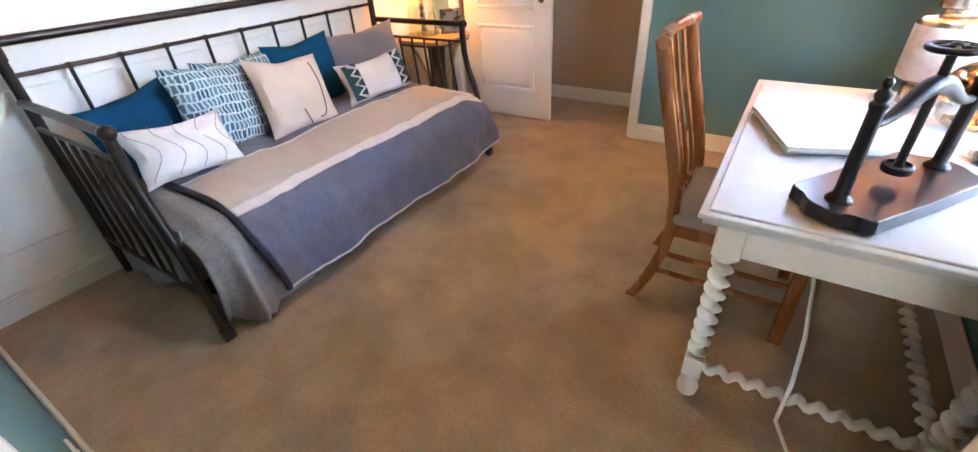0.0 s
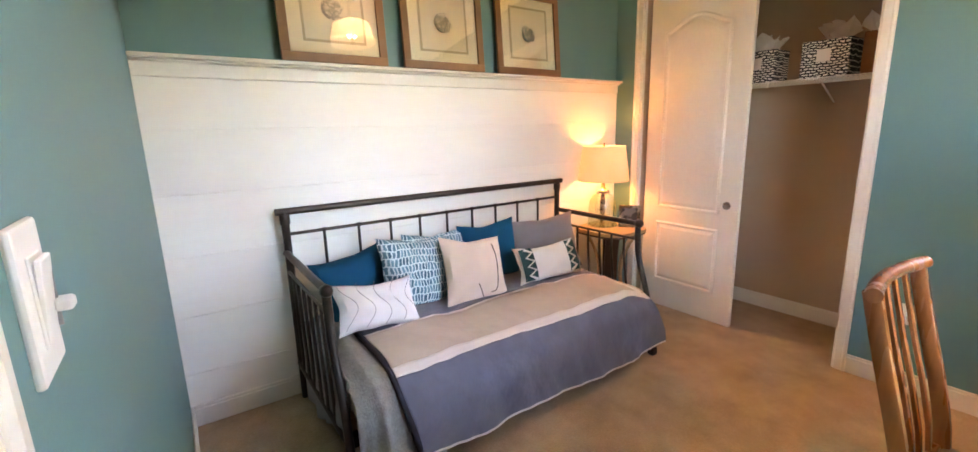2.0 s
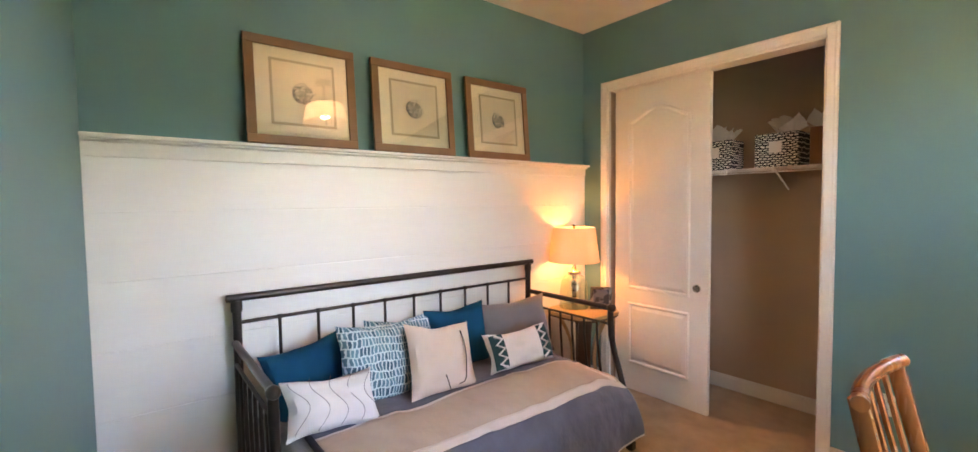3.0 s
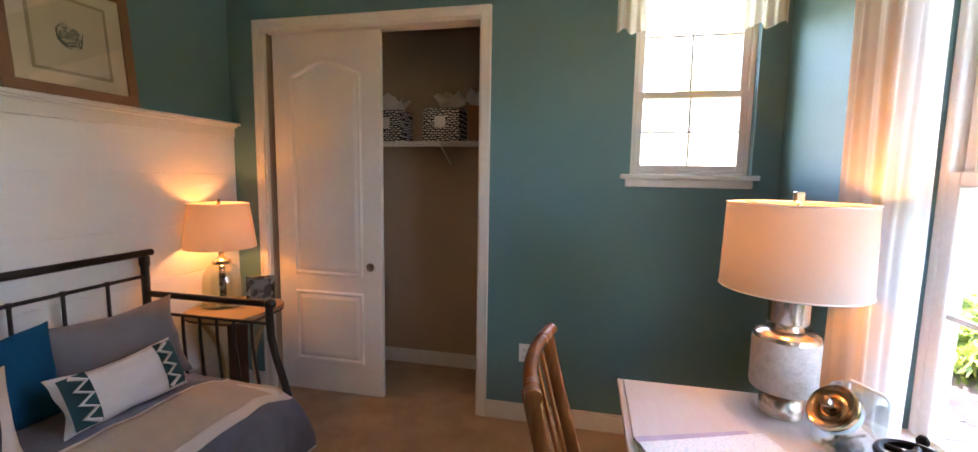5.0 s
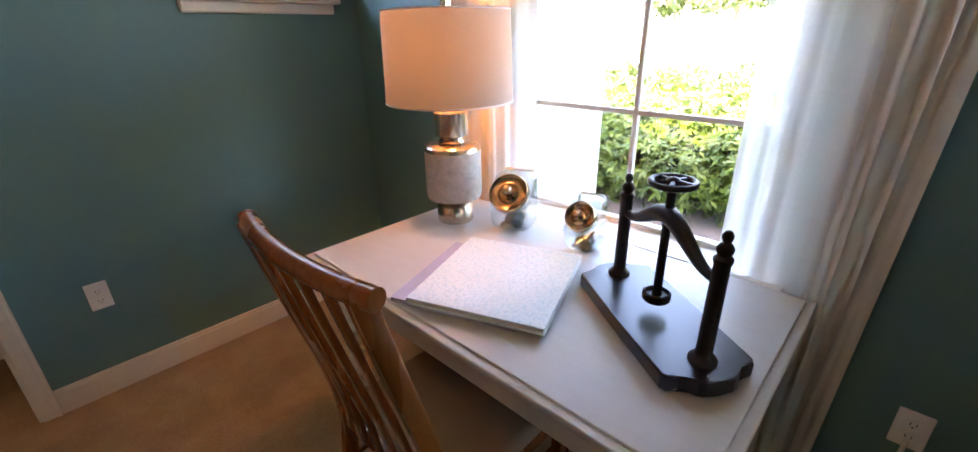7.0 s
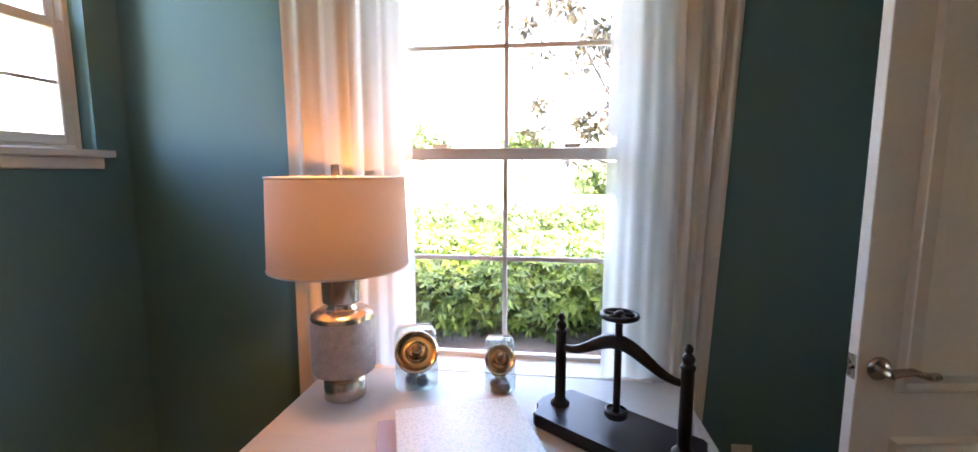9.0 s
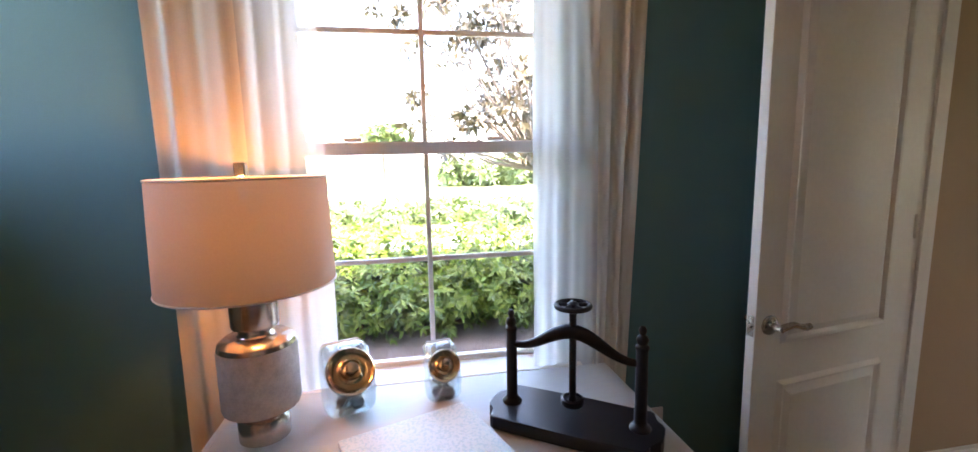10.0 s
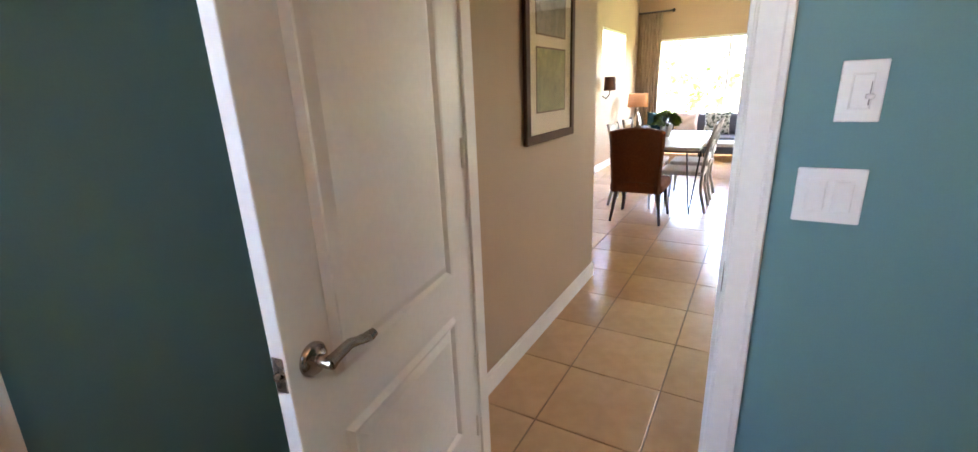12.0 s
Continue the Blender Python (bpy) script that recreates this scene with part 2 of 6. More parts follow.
def leaf_mat(name, a, b, rough=0.4, glow=0.25):
    m = mat(name, a, rough, bump=0.0, vary=0.05)
    nt = m.node_tree
    p = nt.nodes["Principled BSDF"]
    g, c = nt.nodes.new("ShaderNodeNewGeometry"), nt.nodes.new("ShaderNodeMix")
    c.data_type = "RGBA"
    c.inputs[6].default_value, c.inputs[7].default_value = (*a, 1), (*b, 1)
    nt.links.new(g.outputs["Random Per Island"], c.inputs[0])
    nt.links.new(c.outputs[2], p.inputs["Base Color"])
    t, x = nt.nodes.new("ShaderNodeBsdfTranslucent"), nt.nodes.new("ShaderNodeMixShader")
    nt.links.new(c.outputs[2], t.inputs[0])
    x.inputs[0].default_value = glow
    nt.links.new(p.outputs[0], x.inputs[1]); nt.links.new(t.outputs[0], x.inputs[2])
    nt.links.new(x.outputs[0], nt.nodes["Material Output"].inputs["Surface"])
    return m


M_LEAF = leaf_mat("green_hedge_leaves", (0.055, 0.105, 0.010), (0.19, 0.245, 0.028))
M_LEAF2 = leaf_mat("pale_shrub_leaves", (0.045, 0.075, 0.018), (0.13, 0.165, 0.045))
M_RLEAF = leaf_mat("reddish_tree_leaves", (0.04, 0.034, 0.02), (0.13, 0.10, 0.05), glow=0.15)
M_BARK = mat("grey_bark", (0.16, 0.12, 0.09), 0.9, fine=60, bump=0.8, dist=0.01)


# ---- mesh helpers ----
def box(bm, x0, x1, y0, y1, z0, z1, bevel=0.0, segs=1):
    r = bmesh.ops.create_cube(bm, size=1, matrix=Matrix.Translation(((x0 + x1) / 2, (y0 + y1) / 2, (z0 + z1) / 2)) @ Matrix.Diagonal((x1 - x0, y1 - y0, z1 - z0, 1)))
    if bevel:
        es = list({e for v in r["verts"] for e in v.link_edges})
        bmesh.ops.bevel(bm, geom=es, offset=bevel, segments=segs, affect="EDGES", profile=0.5)
    return bm


def boxes(*items, bevel=0.0, segs=1):
    bm = bmesh.new()
    for it in items:
        box(bm, *it, bevel=bevel, segs=segs)
    return bm


def tube(bm, pts, radius, n=10, caps=True):
    """A round bar along points; radius: one number or one for each point."""
    pts = [Vector(p) for p in pts]
    rad = [radius] * len(pts) if isinstance(radius, (int, float)) else radius
    side, rings = None, []
    for i, p in enumerate(pts):
        d = (pts[min(i + 1, len(pts) - 1)] - pts[max(i - 1, 0)]).normalized()
        if side is None:
            side = d.orthogonal().normalized()
        side = (side - d * side.dot(d)).normalized()
        up = d.cross(side)
        rings.append([bm.verts.new(p + rad[i] * (math.cos(a) * side + math.sin(a) * up)) for a in (2 * math.pi * k / n for k in range(n))])
    for a, b in zip(rings, rings[1:]):
        for k in range(n):
            bm.faces.new((a[k], a[(k + 1) % n], b[(k + 1) % n], b[k]))
    if caps:
        bm.faces.new(rings[0][::-1])
        bm.faces.new(rings[-1])
    return bm


def lathe(bm, profile, n=24, m=None, caps=True):
    """A turned form round z from (radius, height) pairs."""
    m = m or Matrix()
    rings = [[bm.verts.new(m @ Vector((r * math.cos(a), r * math.sin(a), z))) for a in (2 * math.pi * k / n for k in range(n))] for r, z in profile]
    for a, b in zip(rings, rings[1:]):
        for k in range(n):
            bm.faces.new((a[k], a[(k + 1) % n], b[(k + 1) % n], b[k]))
    if caps:
        bm.faces.new(rings[0][::-1])
        bm.faces.new(rings[-1])
    return bm


def prism(bm, outline, z0, z1, bevel=0.0, m=None, segs=1):
    m = m or Matrix()
    lo = [bm.verts.new(m @ Vector((x, y, z0))) for x, y in outline]
    hi = [bm.verts.new(m @ Vector((x, y, z1))) for x, y in outline]
    k = len(outline)
    fs = [bm.faces.new(lo[::-1]), bm.faces.new(hi)] + [bm.faces.new((lo[i], lo[(i + 1) % k], hi[(i + 1) % k], hi[i])) for i in range(k)]
    if bevel:
        es = [e for f in fs[:2] for e in f.edges]
        bmesh.ops.bevel(bm, geom=es, offset=bevel, segments=segs, affect="EDGES", profile=0.5)
    return bm


def sheet(nu, nv, f):
    """A grid of nu by nv cells through f(u, v), u and v from 0 to 1."""
    bm = bmesh.new()
    g = [[bm.verts.new(f(i / nu, j / nv)) for j in range(nv + 1)] for i in range(nu + 1)]
    for i in range(nu):
        for j in range(nv):
            bm.faces.new((g[i][j], g[i + 1][j], g[i + 1][j + 1], g[i][j + 1]))
    return bm


def slab(us, vs, holes, w0, w1, axis):
    """A wall with openings: cuts along u and v, holes as (u0, u1, v0, v1), thickness from w0 to w1 along axis x or y; v is up."""
    us = sorted({*us, *(h[i] for h in holes for i in (0, 1))})
    vs = sorted({*vs, *(h[i] for h in holes for i in (2, 3))})
    bm = bmesh.new()
    verts = {}

    def at(i, j, w):
        if (i, j, w) not in verts:
            verts[i, j, w] = bm.verts.new((w, us[i], vs[j]) if axis == "x" else (us[i], w, vs[j]))
        return verts[i, j, w]

    full = {(i, j) for i in range(len(us) - 1) for j in range(len(vs) - 1)
            if not any(h[0] <= us[i] and us[i + 1] <= h[1] and h[2] <= vs[j] and vs[j + 1] <= h[3] for h in holes)}
    for i, j in full:
        for w in (w0, w1):
            bm.faces.new([at(i + a, j + b, w) for a, b in ((0, 0), (1, 0), (1, 1), (0, 1))])
        for (di, dj), ((a, b), (c, d)) in {(-1, 0): ((0, 0), (0, 1)), (1, 0): ((1, 0), (1, 1)), (0, -1): ((0, 0), (1, 0)), (0, 1): ((0, 1), (1, 1))}.items():
            if (i + di, j + dj) not in full:
                bm.faces.new((at(i + a, j + b, w0), at(i + c, j + d, w0), at(i + c, j + d, w1), at(i + a, j + b, w1)))
    bmesh.ops.recalc_face_normals(bm, faces=bm.faces)
    return bm


def solid(name, bm, material, smooth=False):
    me = bpy.data.meshes.new(name)
    bmesh.ops.recalc_face_normals(bm, faces=bm.faces)
    bm.to_mesh(me)
    bm.free()
    for m in (material if isinstance(material, (list, tuple)) else [material]):
        me.materials.append(m)
    if smooth:
        me.polygons.foreach_set("use_smooth", [True] * len(me.polygons))
        me.set_sharp_from_angle(angle=radians(40))
    return new(name, me)


def part(name, bm, material, parent=None, label="", smooth=False):
    ob = solid(name, bm, material, smooth)
    if parent:
        ob.parent = parent
    return tagged(ob, label)


def thing(name, label, category, m=None, group=""):
    e = new(name)
    e.empty_display_size = 0.1
    if m is not None:
        e.matrix_world = m
    return tagged(e, label, category, group)


def structure(name, bm, material, label, category, smooth=False):
    return tagged(solid(name, bm, material, smooth), label, category, "", "structure")


def arc(c, r, a0, a1, n, flat=None):
    """Points of an arc in the xz plane at y = flat."""
    return [(c[0] + r * math.cos(radians(a0 + (a1 - a0) * i / n)), flat, c[1] + r * math.sin(radians(a0 + (a1 - a0) * i / n))) for i in range(n + 1)]


def smooth01(a, b, x):
    t = max(0.0, min(1.0, (x - a) / (b - a)))
    return t * t * (3 - 2 * t)


# ---- the room: x from the plank wall to the window wall, y from the entry to the closet ----
X0, X1, Y1, H = -0.12, 3.33, 3.34, 3.05
floor = structure("floor", boxes((X0 - 0.1, 3.45, -0.06, 4.1, -0.1, 0.0)), M_CARPET, "tan cut-pile carpet with worn, trodden patches", "carpet")
structure("ceiling", boxes((-3.4, 5.2, -9.3, 4.2, H, H + 0.1)), M_CEIL, "off-white textured ceiling above the rooms", "ceiling")
wall_west = structure("wall_west", slab((-0.12, Y1 + 0.14), (-0.1, H), [], X0 - 0.14, X0 - 0.012, "x"), M_TEAL, "teal painted wall above white horizontal planks", "wall")
structure("wall_north", slab((X0 - 0.012, 3.47), (-0.1, H), [(0.136, 1.660, -0.1, 2.515), (2.55, 3.19, 1.585, 2.75)], Y1, Y1 + 0.13, "y"), M_TEAL, "teal painted wall with closet opening and small window", "wall")
structure("wall_east", slab((-2.0, Y1), (-0.1, H), [(1.27, 2.28, 0.70, 2.46), (-2.0, 0.0, -0.1, H)], X1, X1 + 0.14, "x"), M_TEAL, "teal painted wall round a tall sash window", "wall")
structure("wall_south", slab((X0 - 0.012, 3.47), (-0.1, H), [(2.30, 3.09, -0.1, 2.47)], -0.11, 0.0, "y"), M_TEAL, "teal painted wall beside the bedroom doorway", "wall")
structure("closet_wall_back", boxes((X0 - 0.1, 2.0, 4.02, 4.12, -0.1, H)), M_TAN, "shaded tan wall at the back of the closet", "wall")
structure("closet_wall_side", boxes((1.86, 1.98, Y1 + 0.13, 4.02, -0.1, H)), M_TAN, "tan side wall inside the closet", "wall")
structure("closet_wall_end", boxes((X0 - 0.14, X0 - 0.02, Y1 + 0.13, 4.02, -0.1, H)), M_TAN, "tan end wall inside the closet", "wall")
structure("closet_lining", slab((X0, 1.86), (0.0, H), [(0.10, 1.68, 0.0, 2.55)], Y1 + 0.131, Y1 + 0.139, "y"), M_TAN, "tan painted inner face of the closet front", "wall")

# white planks, ledge and rail on the west wall
ZS = (0.0, 0.295, 0.61, 0.925, 1.24, 1.555, 1.80)
for z0, z1 in zip(ZS, ZS[1:]):
    part("plank", boxes((X0 - 0.006, X0 + 0.004, 0.0, Y1, z0 + 0.002, z1 - 0.002), bevel=0.0015), M_SHIP, wall_west)
part("backing_board", boxes((X0 - 0.014, X0 - 0.001, 0.0, Y1, 0.0, 1.802)), M_SHIP, wall_west)
part("rail_board", boxes((X0 - 0.012, X0 + 0.014, 0.0, Y1, 1.80, 1.868), bevel=0.003), M_WHITE, wall_west, "white painted rail board under the ledge")
bm = boxes((X0 - 0.012, X0 + 0.066, 0.0, Y1, 1.880, 1.899), bevel=0.005, segs=2)
box(bm, X0 - 0.012, X0 + 0.038, 0.0, Y1, 1.866, 1.881, bevel=0.005)
part("ledge", bm, M_WHITE, wall_west, "white painted picture ledge")


def baseboard(name, x0, x1, y0, y1):
    bm = boxes((x0, x1, y0, y1, 0.0, 0.10), bevel=0.003)
    dx = 0.004 if x1 - x0 < y1 - y0 else 0
    dy = 0.004 if not dx else 0
    box(bm, x0 + dx, x1 - dx, y0 + dy, y1 - dy, 0.098, 0.118, bevel=0.004)
    structure(name, bm, M_WHITE, "white painted moulded baseboard", "baseboard")


baseboard("baseboard_north", 1.722, X1, Y1 - 0.016, Y1 + 0.002)
baseboard("baseboard_south", X0, 2.235, -0.002, 0.016)
baseboard("baseboard_west", X0 - 0.004, X0 + 0.017, 0.016, Y1)
baseboard("baseboard_east", X1 - 0.016, X1 + 0.002, 0.0, Y1 - 0.016)
baseboard("baseboard_corner", X0, 0.073, Y1 - 0.016, Y1 + 0.002)
baseboard("baseboard_closet", X0, 1.86, 4.006, 4.022)
baseboard("baseboard_closet_side", 1.846, 1.862, Y1 + 0.14, 4.006)


def casing(name, u0, u1, top, w, face, out, label="", deep=0.018):
    """Flat moulded casing round an opening on a wall face; out: +1 or -1 for the side on which it stands."""
    bm = bmesh.new()
    a, b = sorted((face - 0.002 * out, face + deep * out))
    c, d = sorted((face, face + (deep + 0.006) * out))
    for x0, x1, z0, z1 in ((u0 - w, u0, 0, top + w), (u1, u1 + w, 0, top + w), (u0, u1, top, top + w)):
        box(bm, x0, x1, a, b, z0, z1, bevel=0.004)
    for x0, x1, z0, z1 in ((u0 - w - 0.003, u0 - w + 0.016, 0, top + w + 0.003), (u1 + w - 0.016, u1 + w + 0.003, 0, top + w + 0.003), (u0 - w + 0.016, u1 + w - 0.016, top + w - 0.016, top + w + 0.003)):
        box(bm, x0, x1, c, d, z0, z1, bevel=0.004)
    return structure(name, bm, M_WHITE, label or "white painted door casing", "trim")


casing("closet_trim", 0.136, 1.660, 2.515, 0.058, Y1, -1, label="white painted casing round the closet opening")
bm = boxes((0.131, 0.146, Y1 - 0.004, Y1 + 0.026, 0, 2.515), (1.648, 1.665, Y1 - 0.004, Y1 + 0.134, 0, 2.515), (0.148, 1.648, Y1 - 0.004, Y1 + 0.134, 2.499, 2.517))
structure("closet_jamb", bm, M_WHITE, "white painted closet jamb lining", "trim")
# Tan in place of white on this return: shade of the door gap as colour.
structure("closet_gap_trim", boxes((0.131, 0.145, Y1 + 0.026, Y1 + 0.134, 0, 2.515)), M_TAN, "jamb return in darker tan, standing for shade in the door gap", "trim")
casing("door_trim", 2.31, 3.08, 2.45, 0.066, 0.0, 1, label="white painted casing round the bedroom doorway", deep=0.010)
casing("door_trim_hall", 2.31, 3.08, 2.45, 0.030, -0.11, -1, label="white painted casing on the hall side")
bm = boxes((2.298, 2.314, -0.112, 0.002, 0, 2.47), (3.076, 3.092, -0.112, 0.002, 0, 2.47), (2.314, 3.076, -0.112, 0.002, 2.447, 2.472),
           (2.314, 2.326, -0.075, -0.045, 0, 2.447), (3.064, 3.076, -0.075, -0.045, 0, 2.447), bevel=0.002)
jamb = structure("door_jamb", bm, M_WHITE, "white painted door jamb with stop", "trim")
part("strike_plate", boxes((2.3135, 2.3165, -0.040, -0.008, 0.93, 1.0), bevel=0.001), M_NICKEL, jamb, "brushed nickel strike plate")


# ---- windows ----
def sash(parent, u0, u1, v0, v1, w, axis, cols, rows, frame=0.042, bar=0.009):
    """A white sash: frame, muntin bars and one pane for each light, in the plane w."""
    def b(p, q, r, s, h):
        return (w - h, w + h, p, q, r, s) if axis == "x" else (p, q, w - h, w + h, r, s)
    s = part("sash", boxes(b(u0, u0 + frame, v0, v1, 0.017), b(u1 - frame, u1, v0, v1, 0.017), b(u0 + frame, u1 - frame, v0, v0 + frame, 0.017), b(u0 + frame, u1 - frame, v1 - frame, v1, 0.017), bevel=0.004), M_WHITE, parent)
    us = [u0 + frame + (u1 - u0 - 2 * frame) * i / cols for i in range(cols + 1)]
    vs = [v0 + frame + (v1 - v0 - 2 * frame) * i / rows for i in range(rows + 1)]
    for u in us[1:-1]:
        part("muntin", boxes(b(u - bar, u + bar, vs[0], vs[-1], 0.011), bevel=0.003), M_WHITE, s)
    for v in vs[1:-1]:
        part("muntin", boxes(b(us[0], us[-1], v - bar, v + bar, 0.0085), bevel=0.003), M_WHITE, s)
    for i in range(cols):
        for j in range(rows):
            g = part("pane", boxes(b(us[i], us[i + 1], vs[j], vs[j + 1], 0.002)), M_GLASS, s)
            g.visible_shadow = False


win1 = thing("window_1", "tall white double-hung sash window with muntin bars", "window")
win1["kind"] = "structure"
part("window_frame", boxes((3.385, 3.468, 1.27, 1.305, 0.70, 2.46), (3.385, 3.468, 2.245, 2.28, 0.70, 2.46), (3.385, 3.468, 1.305, 2.245, 2.425, 2.46), (3.40, 3.468, 1.305, 2.245, 0.70, 0.722), bevel=0.004), M_WHITE, win1)
sash(win1, 1.305, 2.245, 0.722, 1.597, 3.405, "x", 2, 2, 0.046)
sash(win1, 1.305, 2.245, 1.552, 2.425, 3.441, "x", 2, 2, 0.046)
part("window_sill", boxes((3.246, 3.40, 1.22, 2.33, 0.724, 0.750), bevel=0.006, segs=2), M_WHITE, win1)
for y in (1.52, 2.03):
    part("sash_lock", boxes((3.372, 3.392, y - 0.03, y + 0.03, 1.597, 1.612), bevel=0.004), M_WHITE, win1, "small white sash lock")

win2 = thing("window_2", "small white sash window set deep in the teal wall", "window")
win2["kind"] = "structure"
part("window_frame", boxes((2.55, 2.575, 3.40, 3.465, 1.585, 2.75), (3.165, 3.19, 3.40, 3.465, 1.585, 2.75), (2.575, 3.165, 3.40, 3.465, 2.725, 2.75), (2.575, 3.165, 3.40, 3.465, 1.585, 1.605), bevel=0.003), M_WHITE, win2)
sash(win2, 2.575, 3.165, 1.605, 2.06, 3.415, "y", 2, 2, 0.038, 0.007)
sash(win2, 2.575, 3.165, 2.022, 2.725, 3.445, "y", 2, 2, 0.038, 0.007)
bm = boxes((2.497, 3.222, 3.288, 3.41, 1.560, 1.588), bevel=0.006, segs=2)
box(bm, 2.525, 3.195, 3.312, 3.342, 1.515, 1.561, bevel=0.006)
part("window_sill", bm, M_WHITE, win2, "white painted sill with moulded apron")


# ---- doors ----
def panel_door(parent, w, h, th, panels, arched=True):
    """A moulded door in its own frame: x across from 0 to w, y through, z up. Panels are raised inside grooves."""
    part("leaf", boxes((0, w, -th / 2, th / 2, 0.008, h), bevel=0.002), M_WHITE, parent)
    for x0, x1, z0, z1, rise in panels:
        top = [(x1 - (x1 - x0) * i / 14, z1 + rise * max(0.0, math.sin(math.pi * i / 14)) ** 1.5) for i in range(15)] if rise else [(x1, z1), (x0, z1)]
        ring = [(x0, z0), (x1, z0)] + top
        cx, cz = (x0 + x1) / 2, (z0 + z1) / 2
        for side in (1, -1):
            bm = bmesh.new()
            def ringat(inset, y):
                return [bm.verts.new((x - inset * (x - cx) / ((x1 - x0) / 2), side * y, z + inset * (1 if z < cz else -1))) for x, z in ring]
            loops = [ringat(-0.010, th / 2 - 0.001), ringat(0.002, th / 2 + 0.014), ringat(0.011, th / 2 + 0.012), ringat(0.019, th / 2 + 0.0006), ringat(0.046, th / 2 + 0.011)]
            k = len(ring)
            for a, b in zip(loops, loops[1:]):
                for i in range(k):
                    bm.faces.new((a[i], a[(i + 1) % k], b[(i + 1) % k], b[i]))
            mid = bm.verts.new((cx, side * (th / 2 + 0.011), cz))
            for i in range(k):
                bm.faces.new((loops[-1][i], loops[-1][(i + 1) % k], mid))
            part("panel", bm, M_WHITE, parent)


cdoor = thing("closet_door", "white moulded sliding closet door with arched upper panel", "door", pose(0.182, 3.396, 0))
panel_door(cdoor, 0.793, 2.492, 0.035, [(0.137, 0.647, 0.865, 2.22, 0.09), (0.137, 0.647, 0.24, 0.735, 0)])
bm = lathe(bmesh.new(), [(0.0005, 0.004), (0.018, 0.004), (0.022, 0.008), (0.028, 0.008), (0.029, 0.0)], 20, pose(0.708, -0.0175, 0.932, 90, 0, 0))
part("finger_pull", bm, M_NICKEL, cdoor, "round recessed nickel finger pull", True)
cdoor2 = thing("closet_door", "white moulded sliding closet door behind the front one", "door", pose(0.240, 3.440, 0))
panel_door(cdoor2, 0.715, 2.492, 0.033, [(0.11, 0.60, 0.865, 2.22, 0.09), (0.11, 0.60, 0.24, 0.735, 0)])

door = thing("door_1", "white moulded bedroom door standing open into the room", "door", pose(3.073, 0.006, 0, 0, 0, 98.5))
panel_door(door, 0.757, 2.44, 0.035, [(0.135, 0.635, 0.90, 2.20, 0.08), (0.135, 0.635, 0.32, 0.75, 0)])
for side in (1, -1):
    m = pose(0.697, side * 0.0175, 0.965, -90 * side, 0, 0)
    h = part("door_handle", lathe(bmesh.new(), [(0.033, 0.0), (0.033, 0.005), (0.029, 0.010), (0.016, 0.012), (0.012, 0.016), (0.012, 0.050), (0.0005, 0.052)], 24, m), M_NICKEL, door, "brushed nickel lever handle on a round rose", True)
    y = side * 0.060
    part("lever", tube(bmesh.new(), [(0.702, y, 0.965), (0.68, y, 0.968), (0.64, y, 0.972), (0.61, y, 0.962), (0.585, y + side * 0.004, 0.958), (0.572, y + side * 0.008, 0.963)], [0.013, 0.012, 0.0105, 0.010, 0.012, 0.009], 10), M_NICKEL, h, "", True)
part("latch_plate", boxes((0.7562, 0.7595, -0.0125, 0.0125, 0.93, 1.0), bevel=0.001), M_NICKEL, door, "brushed nickel latch plate")
part("latch", boxes((0.7595, 0.769, -0.006, 0.006, 0.958, 0.972), bevel=0.002), M_NICKEL, door)
for z in (0.25, 1.25, 2.2):
    part("hinge", tube(bmesh.new(), [(0.0, 0.021, z - 0.045), (0.0, 0.021, z + 0.045)], 0.007, 8), M_WHITE, door, "", True)


# ---- lamps' light ----
def bulb(name, at, watts, color, size=0.035):
    l = new(name, bpy.data.lights.new(name, "POINT"))
    l.data.energy, l.data.color, l.data.shadow_soft_size = watts, color, size
    l.location = at
    return l


# ---- daybed ----
bed = thing("daybed", "dark bronze metal daybed frame with spindle back and arms", "daybed")
BY0, BY1, BX = 0.56, 2.58, -0.055
back = part("backrest", tube(tube(bmesh.new(), [(BX, BY0 - 0.045, 1.112), (BX, BY1 + 0.045, 1.112)], 0.019, 12), [(BX, BY0, 0.985), (BX, BY1, 0.985)], 0.0095), M_BRONZE, bed, "", True)
tube(bm := bmesh.new(), [(BX, BY0, 0.30), (BX, BY1, 0.30)], 0.014)
part("back_rail", bm, M_BRONZE, bed, "", True)
for i in range(1, 10):
    y = BY0 + (BY1 - BY0) * i / 10
    bm = tube(bmesh.new(), [(BX, y, 0.30), (BX, y, 0.985)], 0.0085, 8)
    lathe(bm, [(0.010, 0), (0.0145, 0.004), (0.0145, 0.02), (0.010, 0.024)], 10, pose(BX, y, 0.973))
    part("spindle", bm, M_BRONZE, bed, "", True)
